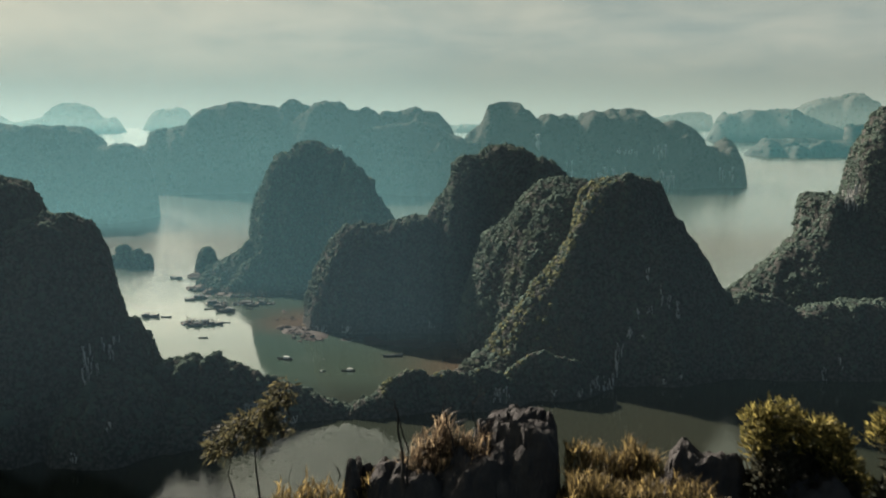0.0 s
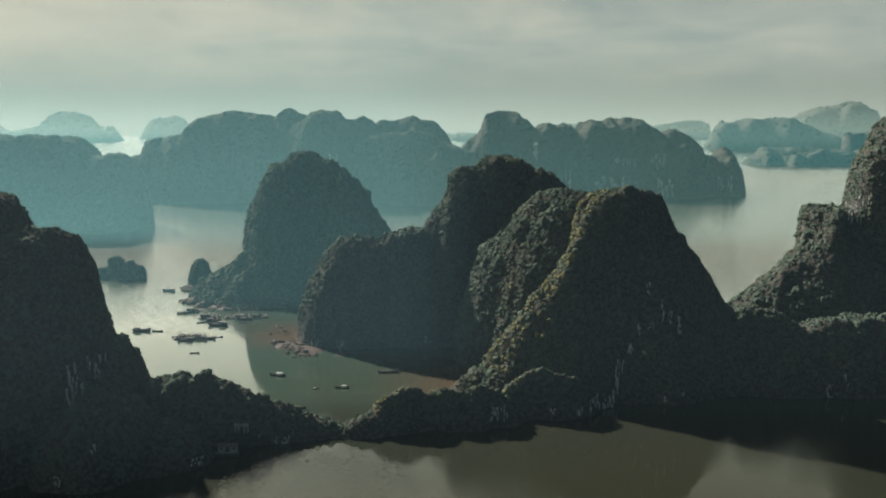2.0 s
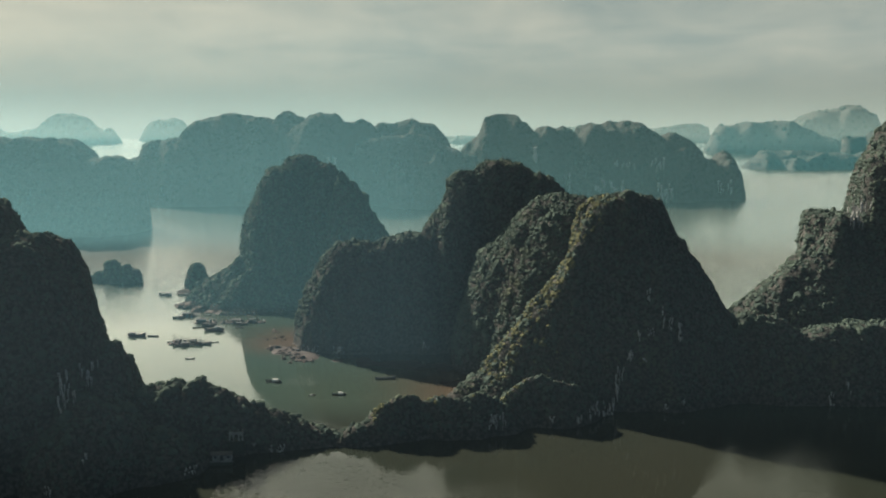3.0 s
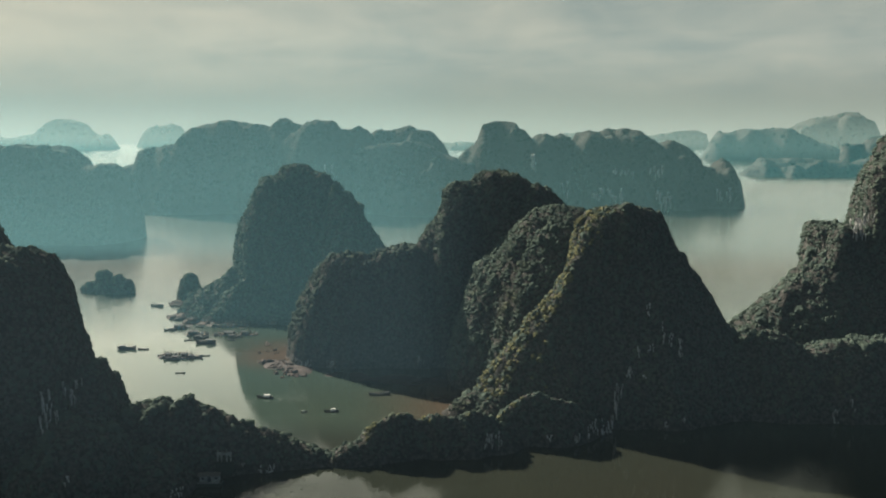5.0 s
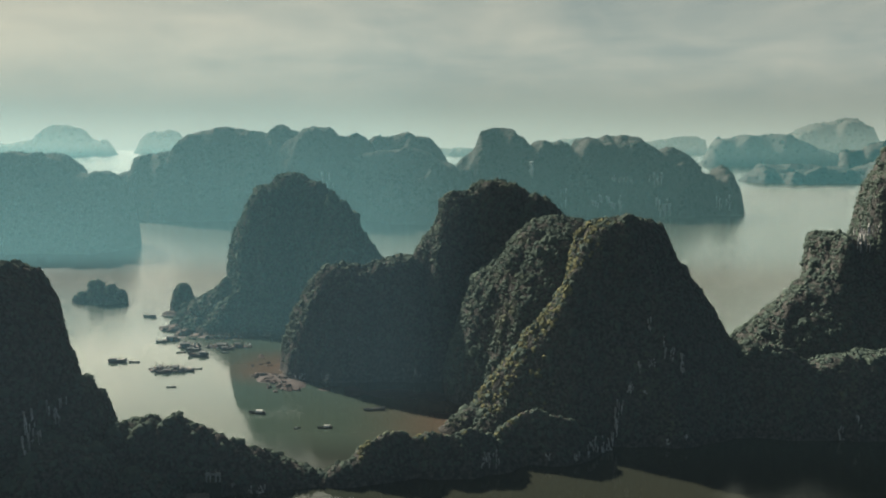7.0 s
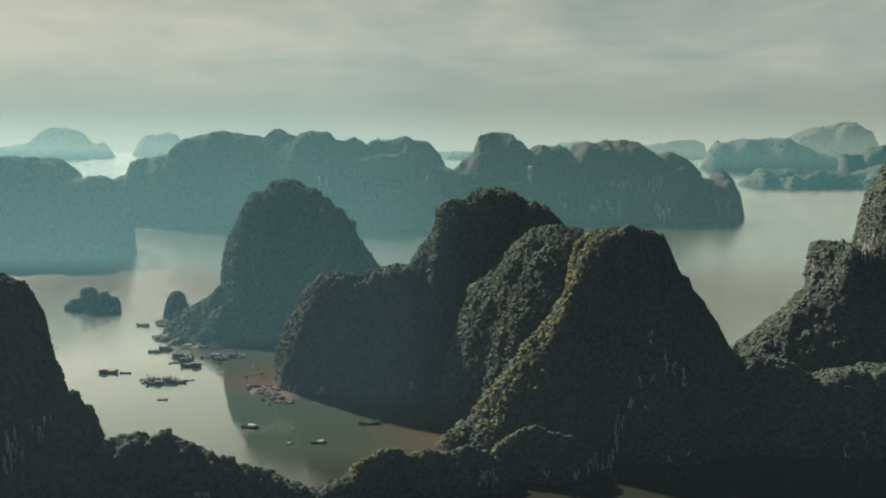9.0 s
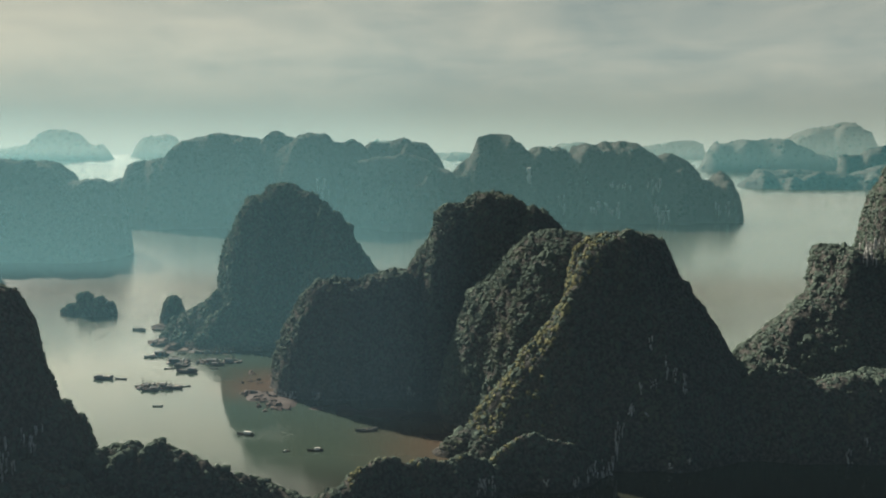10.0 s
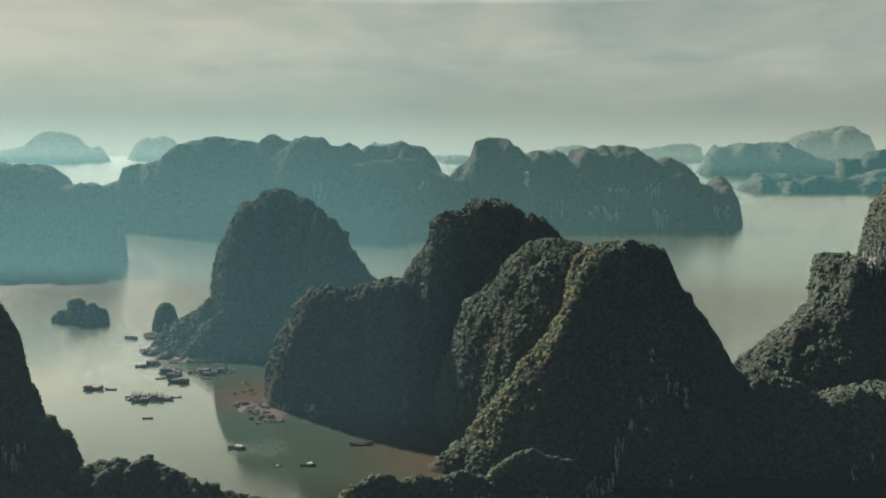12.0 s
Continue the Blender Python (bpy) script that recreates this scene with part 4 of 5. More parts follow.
moor(sampan(10.0, "long dark open sampan drawn near the mudflat", False), -22, 422.5, 8)

moor(fishing_boat(8.5, BLUE_PAINT, "wooden fishing boat with blue cabin tied to a fish-farm raft"), -127.5, 487, 12)
moor(sampan(6.0, "dark open sampan tied to a fish-farm raft", False), -146.5, 492, 30)
moor(sampan(6.0, "dark open sampan among raft houses", False), -117, 527, 160)
moor(fishing_boat(8.0, OLD_WOOD, "weathered brown fishing boat among raft houses"), -117, 534, 6)
moor(sampan(5.5, "dark open sampan among raft houses", False), -142, 526, 15)
moor(raft_house(11, 5.0, [(-4, -1, -1.4, 1.2, 1.5, OLD_WOOD)], "cluttered low fish-farm raft with a small hut"), -110, 541, 4)
moor(fishing_boat(7.0, OLD_WOOD, "weathered brown fishing boat near the rocky shore"), -161, 551, 184)



def shore_hut(long, deep, high, paint, label):
    """A shack on short stilts."""
    h = tagged(new("shore_hut"), label, "hut", "huts on the shore")
    for x in (-0.42, 0.0, 0.42):
        for y in (-0.4, 0.4):
            part("stilt", tube(bmesh.new(), [(x * long, y * deep, -1.2), (x * long, y * deep, 0.78)], 0.09, 0.08, 6), OLD_WOOD, h)
    part("deck", box(-0.55 * long, 0.55 * long, -0.75 * deep, 0.55 * deep, 0.78, 0.9, 0.02), OLD_WOOD, h)
    wall = part("wall", box(-0.5 * long, 0.5 * long, -0.5 * deep, 0.5 * deep, 0.9, 0.9 + high, 0.03), paint, h)
    part("door", box(-0.38 * long, -0.38 * long + 0.8, -0.5 * deep - 0.03, -0.5 * deep + 0.03, 0.904, 0.8 + high, 0), DARK_WOOD, wall)
    part("window", box(0.1 * long, 0.1 * long + 0.9, -0.5 * deep - 0.03, -0.5 * deep + 0.03, 1.6, 2.3, 0), GLASS, wall)
    part("roof", gable_roof(-0.58 * long, 0.58 * long, 0.66 * deep, 0.85 + high, 0.22 * deep), TIN_ROOF, h)
    return h


moor(raft_house(24, 2.6, [], "long low plank raft with bamboo poles along the shore"), -126, 562, 1)
moor(shore_hut(5.0, 3.4, 2.2, GREY_TARP, "grey plank hut on stilts at the foot of the tower"), -133, 573.5, 4, 0.2)
moor(shore_hut(4.2, 3.0, 2.0, OLD_WOOD, "brown plank hut on stilts at the foot of the tower"), -126.5, 574.5, -6, 0.2)
moor(shore_hut(6.0, 3.4, 2.3, GREY_TARP, "grey plank hut on stilts at the foot of the tower"), -118.5, 574, 2, 0.2)
moor(shore_hut(4.0, 3.0, 2.0, BLUE_PAINT, "faded blue hut on stilts at the foot of the tower"), -111, 572, 10, 0.2)
moor(shore_hut(4.4, 3.0, 2.1, OLD_WOOD, "brown plank hut on stilts at the foot of the tower"), -100, 566, -8, 0.2)

# ---- a gate and a shrine on the wooded shore ----
PLASTER = plain_material("weathered_grey_plaster", (0.15, 0.155, 0.145), 0.9, 0.5, 0.9)
STONE_BASE = plain_material("mossy_terrace_stone", (0.020, 0.027, 0.021), 0.9, 0.5, 1.2)
OLD_TILE = plain_material("old_roof_tile", (0.060, 0.056, 0.050), 0.9, 0.4, 2.5)


def arch_bay(x0, x1, y0, y1, spring, top):
    """Wall over a round-headed opening."""
    bm = bmesh.new()
    r, cx, rows = (x1 - x0) / 2, (x0 + x1) / 2, []
    for k in range(13):
        u = math.pi * (1 - k / 12)
        x, z = cx + r * math.cos(u), spring + min(r, top - spring - 0.1) * math.sin(u)
        rows.append([bm.verts.new(p) for p in ((x, y0, z), (x, y1, z), (x, y1, top), (x, y0, top))])
    for p, q in zip(rows, rows[1:]):
        for k in range(4):
            bm.faces.new((p[k], q[k], q[(k + 1) % 4], p[(k + 1) % 4]))
    bm.faces.new(rows[0][::-1])
    bm.faces.new(rows[-1])
    return bm


def temple_gate():
    g = tagged(new("temple_gate"), "small weathered grey plaster gate with three arches on the wooded shore", "gate")
    part("terrace", box(-2.9, 2.9, -1.0, 2.4, -5.0, 0.0, 0.05), STONE_BASE, g, "mossy stone terrace")
    posts = (-2.3, -0.95, 0.95, 2.3)
    for x in posts:
        pier = part("pillar", box(x - 0.22, x + 0.22, -0.3, 0.3, 0.0, 2.9, 0.03), PLASTER, g)
        part("capital", box(x - 0.3, x + 0.3, -0.38, 0.38, 1.65, 1.8, 0.02), PLASTER, pier)
        line = [(x, 0, 3.42), (x, 0, 3.7), (x, 0, 4.3 + 0.3 * (abs(x) < 1))]
        part("finial", tube(bmesh.new(), line, 0.16, 0.05, 8), PLASTER, g)
    for x0, x1 in zip(posts, posts[1:]):
        part("arch", arch_bay(x0 + 0.22, x1 - 0.22, -0.22, 0.22, 1.75, 2.9), PLASTER, g)
    part("cornice", box(-2.7, 2.7, -0.45, 0.45, 2.9, 3.1, 0.03), PLASTER, g)
    part("parapet", box(-2.4, 2.4, -0.28, 0.28, 3.1, 3.42, 0.03), PLASTER, g)
    roof = gable_roof(-1.0, 1.0, 0.55, 3.42, 0.4)
    part("roof", roof, OLD_TILE, g, "old brown roof tiles")
    return g


def shrine():
    h = tagged(new("shrine"), "low weathered grey plaster shrine with dark doorways above the water", "shrine")
    part("terrace", box(-4.2, 4.2, -1.6, 3.0, -4.0, 0.0, 0.05), STONE_BASE, h, "mossy stone terrace")
    wall = part("wall", box(-3.5, 3.5, 0.0, 2.6, 0.0, 2.3, 0.03), PLASTER, h)
    for x, w, z0, z1 in ((-2.3, 0.8, 0.9, 1.7), (0.0, 1.2, 0.0, 1.9), (2.3, 0.8, 0.9, 1.7)):
        part("doorway" if z0 == 0 else "window", box(x - w / 2, x + w / 2, -0.03, 0.03, z0 + 0.004, z1, 0), GLASS, wall)
    roof = gable_roof(-3.9, 3.9, 1.8, 2.25, 0.8)
    bmesh.ops.translate(roof, verts=roof.verts, vec=(0, 1.3, 0))
    part("roof", roof, OLD_TILE, h, "old brown roof tiles")
    part("parapet", box(-4.1, 4.1, -1.55, -1.35, 0.0, 0.55, 0.03), PLASTER, h)
    return h


moor(temple_gate(), -69.6, 319.4, 4, 7.6)
moor(shrine(), -74.3, 316.2, 4, 1.2)

# a rock arch at the end of the wooded islet
arch_rock = tagged(new("rock_arch"), "low limestone rock arch with scrub at the islet end", "rock arch")
bm = tube(bmesh.new(), [(-229.0 + 3.4 * math.cos(a), 671.0, 10.0 * math.sin(a) - 1.5) for a in [math.pi * (1 - k / 16) for k in range(17)]], 2.9, 2.1, 12)
for v in bm.verts:
    v.co += 0.8 * Vector((noise.noise(v.co * 0.5), noise.noise(v.co * 0.5 + Vector((9, 0, 0))), noise.noise(v.co * 0.5 + Vector((0, 9, 0)))))
part("arch", bm, LIMESTONE, arch_rock, smooth=True)

# ---- the summit below the first eye ----
karst("karst_summit", "steep limestone summit with scrub, under the flight path", [
    (8, -9.5, 116.6, 22, 15.2, 0, 8), (0, -42, 96, 52, 46, 0, 3), (40, -30, 70, 40, 40, 0, 3)], 1.6, 0.95, 11.0, 139)


def crag_material():
    n = Nodes("crag_limestone")
    col = n.ramp(n.noise(5.0, 6, 0.65), (0.3, (0.028, 0.026, 0.027)), (0.6, (0.042, 0.038, 0.037)), (0.8, (0.095, 0.082, 0.078)))
    n.bump(n.noise(9.0, 6, 0.7, (1, 1, 0.5)), 1.0, 0.08)
    return n.done(col, 0.85, spec=0.06)


def crag(label, peaks, foot, step, seed):
    x0, x1 = min(p[0] - p[3] for p in peaks) - 0.2, max(p[0] + p[3] for p in peaks) + 0.2
    y0, y1 = min(p[1] - p[4] for p in peaks) - 0.2, max(p[1] + p[4] for p in peaks) + 0.2
    nx, ny = int((x1 - x0) / step), int((y1 - y0) / step)
    X, Y = np.meshgrid(np.linspace(x0, x1, nx), np.linspace(y0, y1, ny))
    H = relief(X, Y, peaks, seed, 0.16, 0.05)
    H = np.maximum(H + np.clip(H, 0, 1) * (0.12 * (0.3 - np.abs(fbm(X, Y, 0 * X, 0.42, 5, seed))) + 0.06 * fbm(X, Y, 0 * X, 0.12, 3, seed + 4)), -1.2)
    V = np.stack([X, Y, H + foot], -1).reshape(-1, 3)
    idx = np.arange(nx * ny).reshape(ny, nx)
    Q = np.stack([idx[:-1, :-1], idx[:-1, 1:], idx[1:, 1:], idx[1:, :-1]], -1).reshape(-1, 4)
    Q = Q[(V[Q][:, :, 2] > foot - 1.1).any(1)]
    keep, Q = np.unique(Q, return_inverse=True)
    return tagged(link_mesh("crag", V[keep] + 0.03 * np.stack([fbm(V[keep][:, 0], V[keep][:, 1], V[keep][:, 2], 0.16, 3, seed + k) for k in (1, 2, 3)], -1), Q.reshape(-1, 4), CRAG, smooth=False), label, "rock")


CRAG = crag_material()
crag("blocky near-black limestone crag with a broken flat top", [
    (7.40, 4.6, 3.60, 0.50, 0.6, 0, 12), (7.25, 4.6, 3.70, 0.2, 0.3, 0, 3), (7.74, 4.6, 3.72, 0.13, 0.3, 0, 3), (6.98, 4.6, 3.50, 0.22, 0.5, 0, 4), (6.75, 4.6, 3.28, 0.3, 0.6, 0, 4),
    (6.4, 4.6, 3.14, 0.5, 0.6, 0, 5), (5.95, 4.5, 3.10, 0.42, 0.6, 0, 5), (5.56, 4.5, 3.24, 0.19, 0.35, 0, 4), (5.68, 4.5, 3.12, 0.2, 0.35, 0, 4),
    (6.1, 4.2, 3.16, 0.8, 0.5, 0, 4), (6.7, 4.2, 3.32, 0.6, 0.5, 0, 4), (5.5, 4.2, 3.22, 0.24, 0.3, 0, 3), (7.2, 4.3, 3.4, 0.7, 0.7, 0, 4), (5.0, 4.4, 2.55, 0.7, 0.6, 0, 3)], 116.37, 0.035, 149)
crag("low dark limestone crag with a small spire", [
    (9.35, 4.6, 3.24, 0.58, 0.5, 0, 8), (9.12, 4.5, 3.46, 0.19, 0.3, 0, 2), (9.7, 4.5, 3.2, 0.36, 0.4, 0, 6), (8.4, 4.55, 3.02, 0.75, 0.5, 0, 3), (9.3, 4.3, 2.8, 1.0, 0.9, 0, 3),
    (10.6, 4.5, 3.0, 0.9, 0.6, 0, 4), (8.7, 3.65, 2.95, 1.0, 0.6, 0, 4), (9.6, 4.3, 2.3, 2.2, 1.4, 0, 4)], 116.37, 0.04, 151)


def leaf_material(name, dark, light):
    n = Nodes(name)
    half, deep = tuple(0.5 * (a + b) for a, b in zip(dark, light)), tuple(0.65 * c for c in dark)
    col = n.mix(n.noise(3.5, 2), n.ramp(n.own(), (0.0, deep), (0.45, dark), (0.8, half), (1.0, light)), n.ramp(n.own(), (0.0, deep), (0.8, dark), (1.0, half)))
    n.done(col, 0.6, spec=0.15)
    thin = n.t.nodes.new("ShaderNodeBsdfTranslucent")
    n.put(thin.inputs["Color"], col)
    both = n.t.nodes.new("ShaderNodeMixShader")
    both.inputs[0].default_value = 0.6
    n.t.links.new(n.b.outputs[0], both.inputs[1])
    n.t.links.new(thin.outputs[0], both.inputs[2])
    n.t.links.new(both.outputs[0], n.out.inputs["Surface"])
    return n.mat


GOLD_LEAF = leaf_material("golden_green_leaf", (0.070, 0.062, 0.022), (0.36, 0.285, 0.09))
OLIVE_LEAF = leaf_material("olive_leaf", (0.040, 0.038, 0.022), (0.125, 0.105, 0.05))
# darker leaf colour for lower clumps, with the bush's own shade painted in
SHADED_LEAF = leaf_material("dark_inner_leaf", (0.028, 0.028, 0.020), (0.060, 0.052, 0.032))
STRAW = leaf_material("straw_grass", (0.060, 0.044, 0.030), (0.38, 0.28, 0.17))
GOLD_GRASS = leaf_material("golden_grass", (0.060, 0.045, 0.022), (0.34, 0.245, 0.095))
BARK = plain_material("dark_bark", (0.024, 0.021, 0.019), 0.9, 0.4, 20.0)


def leaf_mass(name, clumps, per, length, material, parent, rng, lean):
    """Single leaves gathered in ragged clumps (x, y, z, radius); lean is the way most of them point."""
    verts = []
    for x, y, z, r in clumps:
        k = int(4.5 * per * r * r / 0.04)
        d = rng.normal(size=(k, 3))
        d /= np.linalg.norm(d, axis=1)[:, None]
        ragged = 1 + 0.45 * fbm(3 * d[:, 0] + x, 3 * d[:, 1] + y, 3 * d[:, 2] + z, 1.0, 2, 5)
        c = np.array((x, y, z)) + d * (r * ragged * rng.uniform(0.3, 1.15, k) ** 0.6)[:, None]
        ahead = 0.6 * d + rng.normal(scale=0.5, size=d.shape) + np.array(lean)
        ahead /= np.linalg.norm(ahead, axis=1)[:, None]
        side = np.cross(ahead, rng.normal(size=d.shape))
        side /= np.linalg.norm(side, axis=1)[:, None]
        L = (length * rng.uniform(0.5, 1.4, k))[:, None]
        fold = np.cross(ahead, side) * L * 0.12
        verts.append(np.stack([c, c + 0.45 * L * ahead + 0.15 * L * side + fold, c + L * ahead, c + 0.45 * L * ahead - 0.15 * L * side + fold], 1).reshape(-1, 3))
    V = np.concatenate(verts)
    base = np.arange(0, len(V), 4)[:, None]
    F = np.concatenate([base + np.array([[0, 1, 2]]), base + np.array([[0, 2, 3]])])
    ob = link_mesh(name, V, F, material, smooth=False)
    ob.parent = parent
    return ob


def shrub(name, label, category, stems, clumps, per, length, material, seed, stem=0.02, lean=(0, 0, 0.5), inner=()):
    """A plant with crooked trunks, boughs to its leaf clumps, and twigs."""
    rng = np.random.default_rng(seed)
    s = tagged(new(name), label, category)
    s.location.z = -0.17
    joints = []
    for line in stems:
        line = [Vector(p) for p in line]
        joints += line[len(line) // 2:]
        part("trunk", tube(bmesh.new(), line, stem, 0.45 * stem), BARK, s)
    for x, y, z, r in clumps:
        b = Vector((x, y, z))
        fork = min(joints, key=lambda j: (j - b).length + 2 * max(0, j.z - b.z))
        mid = fork.lerp(b, 0.5) + Vector((rng.uniform(-0.05, 0.05), rng.uniform(-0.05, 0.05), 0.04))
        part("bough", tube(bmesh.new(), [fork, mid, b], 0.4 * stem, 0.15 * stem, 5), BARK, s)
        for _ in range(3):
            tip = b + Vector(rng.normal(scale=0.6 * r, size=3))
            part("twig", tube(bmesh.new(), [mid, mid.lerp(tip, 0.5) + Vector((0, 0, 0.02)), tip], 0.22 * stem, 0.1 * stem, 4), BARK, s)
    leaf_mass("leaves", clumps, per, length, material, s, rng, lean)
    # inner clumps get the leaf colour that carries painted shade
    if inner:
        leaf_mass("inner_leaves", inner, 0.9 * per, 1.2 * length, SHADED_LEAF, s, rng, lean)
    return s


def grass_tuft(label, patches, length, material, seed, lean=0.1):
    """Curved blades; a patch is (x from, x to, y, top at both ends, depth of the layer, blades)."""
    rng = np.random.default_rng(seed)
    tuft = tagged(new("grass_tuft"), label, "grass")
    tuft.location.z = -0.1
    for x0, x1, y, t0, t1, deep, count in patches:
        u = rng.uniform(size=count)
        L = length * rng.uniform(0.5, 1.25, count)
        tip_z = t0 + (t1 - t0) * u + 0.13 * fbm(9 * u + x0, 0 * u, 0 * u, 1.0, 3, seed) - deep * rng.uniform(size=count) ** 1.3
        root = np.stack([x0 + (x1 - x0) * u, y + rng.uniform(-0.16, 0.16, count), tip_z - 0.95 * L], -1)
        bend = rng.normal(scale=0.45, size=(count, 2)) + np.array((lean, 0))
        tip = root + np.stack([bend[:, 0] * L, bend[:, 1] * L, 0.95 * L], -1)
        mid = root + np.stack([0.3 * bend[:, 0] * L, 0.3 * bend[:, 1] * L, 0.55 * L], -1)
        turn = rng.uniform(0, np.pi, count)
        side = np.stack([np.cos(turn), np.sin(turn), 0 * turn], -1) * (0.005 + 0.020 * L)[:, None]
        V = np.stack([root - side, root + side, mid + 0.9 * side, tip, mid - 0.9 * side], 1).reshape(-1, 3)
        base = np.arange(0, len(V), 5)[:, None]
        F = np.concatenate([base + np.array([t]) for t in ((0, 1, 2), (0, 2, 4), (4, 2, 3))])
        link_mesh("grass_clump", V, F, material, smooth=False).parent = tuft
    return tuft


shrub("sapling", "slender crooked sapling with drooping sparse olive leaves on the summit", "tree", [
    [(4.37, 4.50, 118.39), (4.40, 4.50, 118.85), (4.35, 4.50, 119.24), (4.32, 4.50, 119.56), (4.31, 4.50, 119.76), (4.38, 4.50, 119.92), (4.51, 4.50, 120.05), (4.54, 4.50, 120.25), (4.61, 4.50, 120.42)],
    [(4.10, 4.50, 118.46), (4.03, 4.50, 118.85), (4.06, 4.50, 119.24), (4.00, 4.50, 119.50), (4.03, 4.50, 119.66), (4.09, 4.50, 119.86), (4.10, 4.50, 120.02)]], 
    [(3.87, 4.44, 119.84, 0.10), (3.97, 4.38, 119.94, 0.12), (4.10, 4.59, 120.04, 0.13), (4.24, 4.50, 120.12, 0.12), (4.39, 4.53, 120.10, 0.12), (4.46, 4.50, 120.27, 0.11), (4.52, 4.44, 120.38, 0.11), (4.63, 4.65, 120.47, 0.12), (4.58, 4.41, 120.23, 0.11), (4.44, 4.41, 119.94, 0.08), (4.19, 4.50, 119.88, 0.08), (3.97, 4.59, 119.76, 0.08), (4.68, 4.65, 120.36, 0.08), (4.70, 4.41, 120.07, 0.06), (4.31, 4.47, 119.97, 0.08), (4.56, 4.53, 120.04, 0.06)], 70, 0.085, OLIVE_LEAF, 201, 0.013, (-0.55, 0, -0.45))
shrub("bush", "dense golden-green leafy bush on the summit, lower leaves coloured dark for shade", "bush", [
    [(10.48, 4.45, 117.94), (10.45, 4.45, 118.72), (10.35, 4.45, 119.37), (10.16, 4.45, 119.95)], [(10.54, 4.50, 117.94), (10.64, 4.50, 118.78), (10.74, 4.50, 119.43), (10.77, 4.50, 119.82)]],
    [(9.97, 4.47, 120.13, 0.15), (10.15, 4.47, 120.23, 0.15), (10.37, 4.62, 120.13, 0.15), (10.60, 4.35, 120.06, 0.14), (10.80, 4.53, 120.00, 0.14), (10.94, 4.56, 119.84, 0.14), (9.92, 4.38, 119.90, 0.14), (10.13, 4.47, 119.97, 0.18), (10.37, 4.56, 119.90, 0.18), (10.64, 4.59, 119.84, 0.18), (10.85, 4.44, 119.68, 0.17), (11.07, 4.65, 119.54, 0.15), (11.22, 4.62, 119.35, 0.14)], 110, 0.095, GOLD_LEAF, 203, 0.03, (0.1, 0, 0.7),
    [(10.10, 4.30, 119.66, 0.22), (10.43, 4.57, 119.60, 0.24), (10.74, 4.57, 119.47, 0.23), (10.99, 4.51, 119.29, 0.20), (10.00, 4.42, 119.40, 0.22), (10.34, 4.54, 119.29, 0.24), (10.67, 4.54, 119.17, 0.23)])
shrub("bush", "golden-green leafy bush at the summit edge", "bush", [[(11.75, 4.50, 117.94), (11.72, 4.50, 118.72), (11.66, 4.50, 119.37), (11.56, 4.50, 120.02)]],
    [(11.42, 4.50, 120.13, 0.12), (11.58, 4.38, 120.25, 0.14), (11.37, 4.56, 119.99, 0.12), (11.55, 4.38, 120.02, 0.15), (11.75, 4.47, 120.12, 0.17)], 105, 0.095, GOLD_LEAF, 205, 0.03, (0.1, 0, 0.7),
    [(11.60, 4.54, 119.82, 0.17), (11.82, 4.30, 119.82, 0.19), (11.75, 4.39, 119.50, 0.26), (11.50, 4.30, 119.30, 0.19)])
grass_tuft("dense golden straw grass in the gap between dark crags", [
    (7.82, 8.41, 4.40, 119.83, 119.79, 0.45, 1050), (8.38, 8.89, 4.40, 119.74, 119.81, 0.39, 909), (8.49, 8.60, 4.40, 119.90, 119.92, 0.19, 112), (7.68, 8.00, 4.15, 119.38, 119.50, 0.33, 630), (7.75, 8.30, 3.6, 119.84, 119.80, 0.36, 600), (8.30, 8.85, 3.6, 119.70, 119.80, 0.36, 560), (8.85, 9.45, 3.6, 119.82, 119.58, 0.3, 420)], 0.15, GOLD_GRASS, 207)
grass_tuft("tuft of dry straw-coloured grass on the crag", [
    (5.84, 6.15, 4.40, 119.63, 119.82, 0.26, 252), (6.09, 6.44, 4.50, 119.87, 120.02, 0.36, 420), (6.35, 6.56, 4.50, 120.17, 120.08, 0.45, 288), (6.53, 6.98, 4.50, 119.97, 119.92, 0.33, 480), (5.96, 6.98, 4.35, 119.69, 119.76, 0.29, 540)], 0.17, STRAW, 209, 0.2)
grass_tuft("yellow grass and small weeds at the crag foot", [
    (4.51, 4.88, 4.30, 119.32, 119.35, 0.26, 420), (4.84, 5.13, 4.30, 119.47, 119.42, 0.33, 420), (5.10, 5.64, 4.25, 119.35, 119.48, 0.33, 800), (5.64, 6.02, 4.25, 119.43, 119.51, 0.33, 500)], 0.13, GOLD_GRASS, 211)

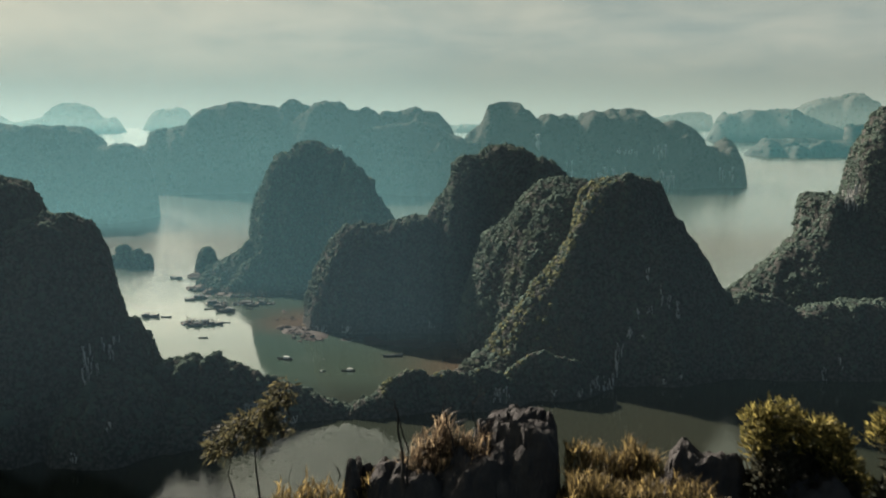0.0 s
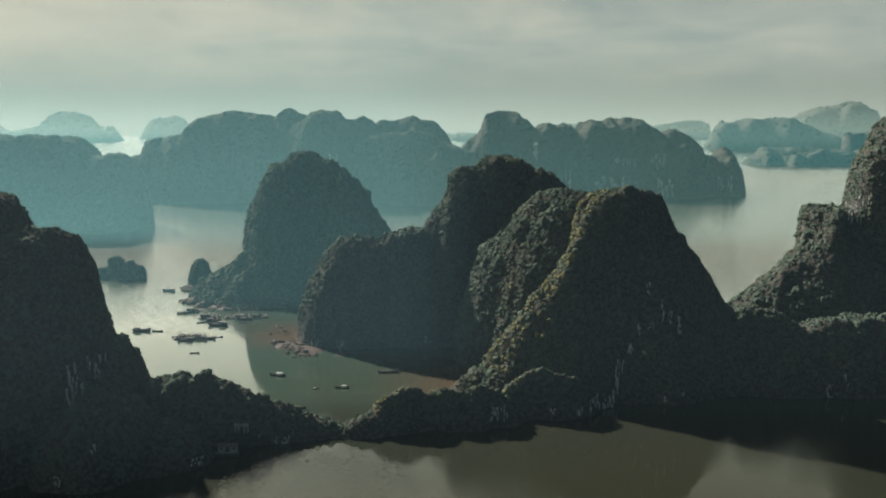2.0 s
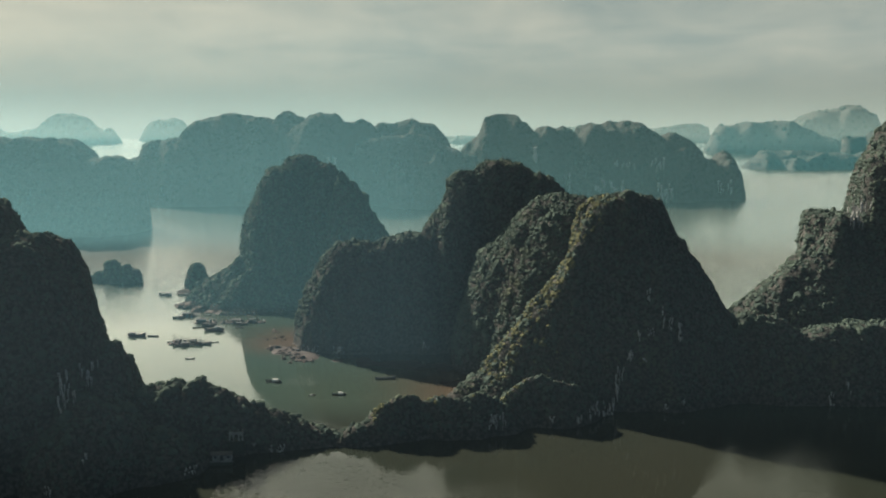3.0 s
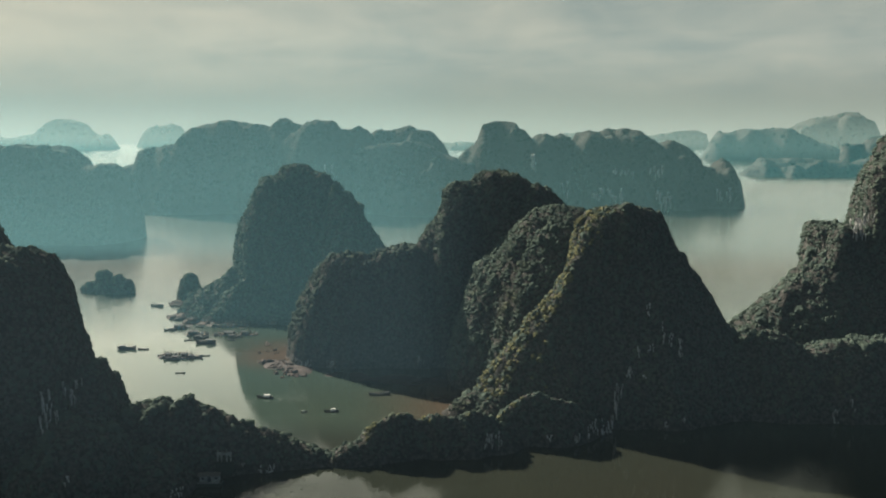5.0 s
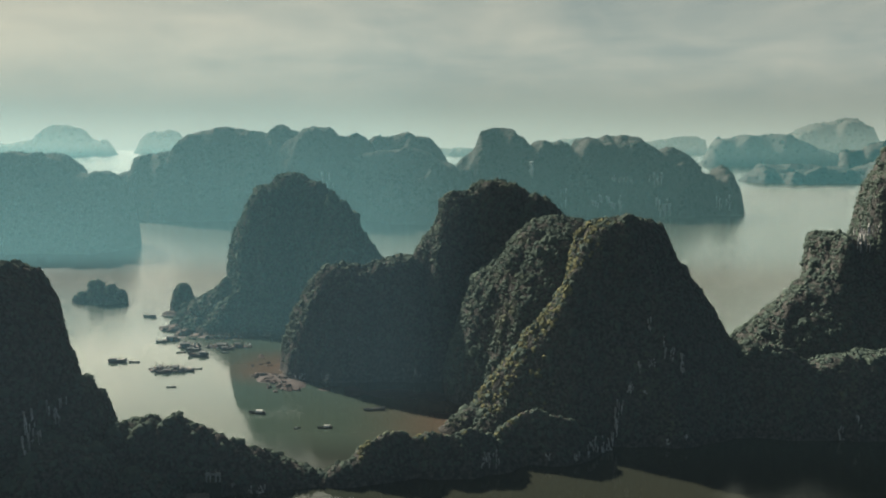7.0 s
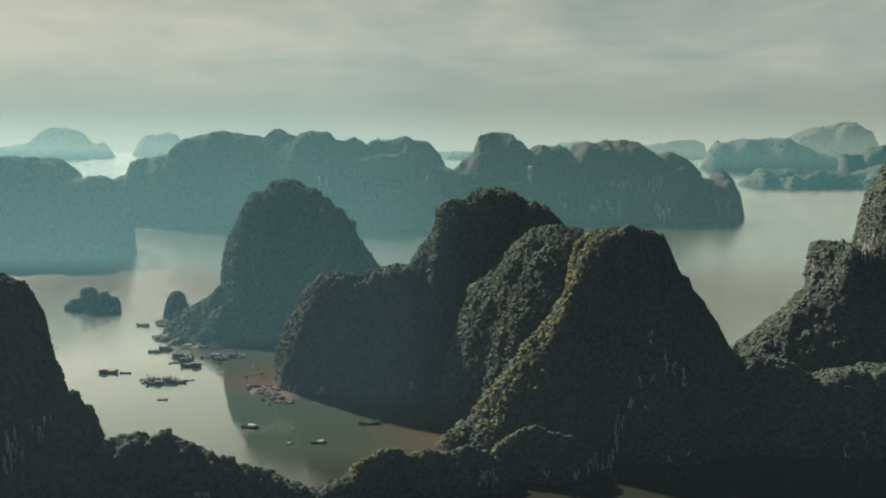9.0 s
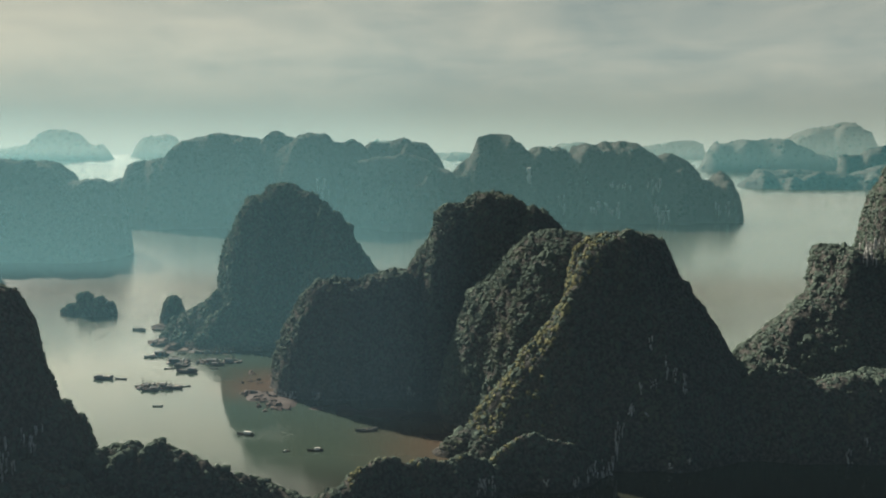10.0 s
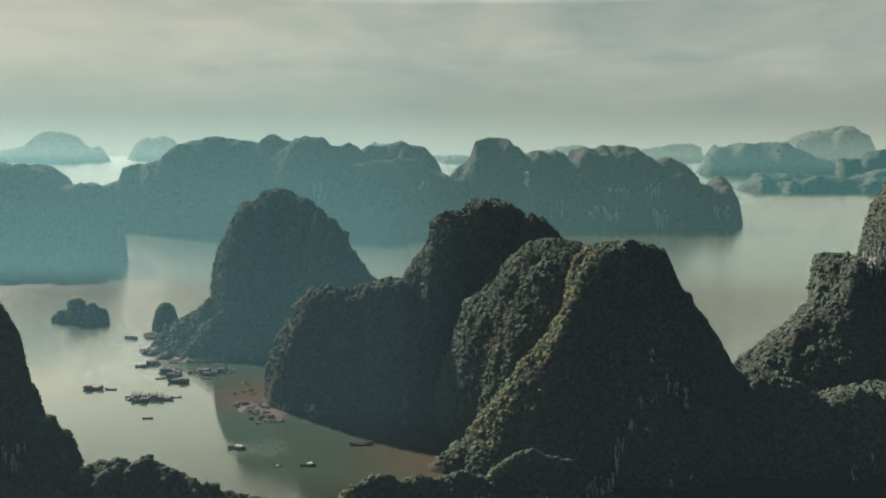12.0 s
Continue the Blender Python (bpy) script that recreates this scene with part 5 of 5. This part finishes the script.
dead = tagged(new("dead_branches"), "bare dark dead branches standing on the crag", "branches")
for line, r in (
        ([(6.04, 4.00, 119.39), (6.02, 4.00, 119.67), (5.99, 4.00, 119.92), (5.97, 4.00, 120.17), (5.94, 4.00, 120.32), (5.87, 4.00, 120.41)], 0.020),
        ([(6.08, 4.00, 119.39), (6.07, 4.00, 119.73), (6.03, 4.00, 119.98), (5.98, 4.00, 120.20), (5.95, 4.00, 120.29)], 0.016),
        ([(5.94, 4.00, 120.32), (5.86, 4.00, 120.27), (5.82, 4.00, 120.30)], 0.008),
        ([(5.87, 4.00, 120.41), (5.85, 4.00, 120.49)], 0.008),
        ([(6.57, 4.00, 119.84), (6.53, 4.00, 120.04), (6.49, 4.00, 120.22), (6.47, 4.00, 120.37), (6.42, 4.00, 120.45)], 0.011),
        ([(6.79, 4.00, 119.92), (6.76, 4.00, 120.26), (6.81, 4.00, 120.42), (6.85, 4.00, 120.60)], 0.008),
        ([(6.81, 4.00, 120.42), (6.91, 4.00, 120.51), (6.96, 4.00, 120.54)], 0.005),
        ([(4.80, 4.00, 119.39), (4.81, 4.00, 119.60), (4.79, 4.00, 119.75)], 0.006),
        ([(5.32, 4.00, 119.48), (5.31, 4.00, 119.64), (5.29, 4.00, 119.75)], 0.008),
        ):
    bent = []
    for p, q in zip(line, line[1:]):
        bent += [Vector(p), Vector(p).lerp(Vector(q), 0.5) + Vector((rocks.uniform(-0.035, 0.035), 0, rocks.uniform(-0.02, 0.02)))]
    part("branch", tube(bmesh.new(), bent + [Vector(line[-1])], r, 0.25 * r), BARK, dead)

# ---- sheets imitating haze over the sea ----
# upright sheets added to imitate haze; the nearest ones lift the dark slopes
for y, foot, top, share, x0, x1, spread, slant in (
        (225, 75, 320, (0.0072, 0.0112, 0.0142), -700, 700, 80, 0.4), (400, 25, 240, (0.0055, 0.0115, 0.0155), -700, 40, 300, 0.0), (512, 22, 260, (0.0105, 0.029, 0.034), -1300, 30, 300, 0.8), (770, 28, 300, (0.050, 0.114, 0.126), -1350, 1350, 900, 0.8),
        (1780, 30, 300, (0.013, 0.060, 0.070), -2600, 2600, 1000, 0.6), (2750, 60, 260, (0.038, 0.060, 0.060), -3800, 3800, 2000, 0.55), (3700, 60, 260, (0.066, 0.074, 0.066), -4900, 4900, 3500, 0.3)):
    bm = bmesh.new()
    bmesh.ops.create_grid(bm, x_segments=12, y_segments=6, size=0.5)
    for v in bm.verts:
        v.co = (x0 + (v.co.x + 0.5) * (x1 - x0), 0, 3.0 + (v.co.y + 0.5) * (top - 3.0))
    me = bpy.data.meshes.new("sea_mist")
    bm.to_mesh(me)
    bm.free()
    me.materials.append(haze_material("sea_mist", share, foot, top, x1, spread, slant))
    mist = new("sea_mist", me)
    mist.location = (0, y, 0)
    tagged(mist, "flat see-through sheet imitating bluish haze between the islands", "mist", kind="structure")
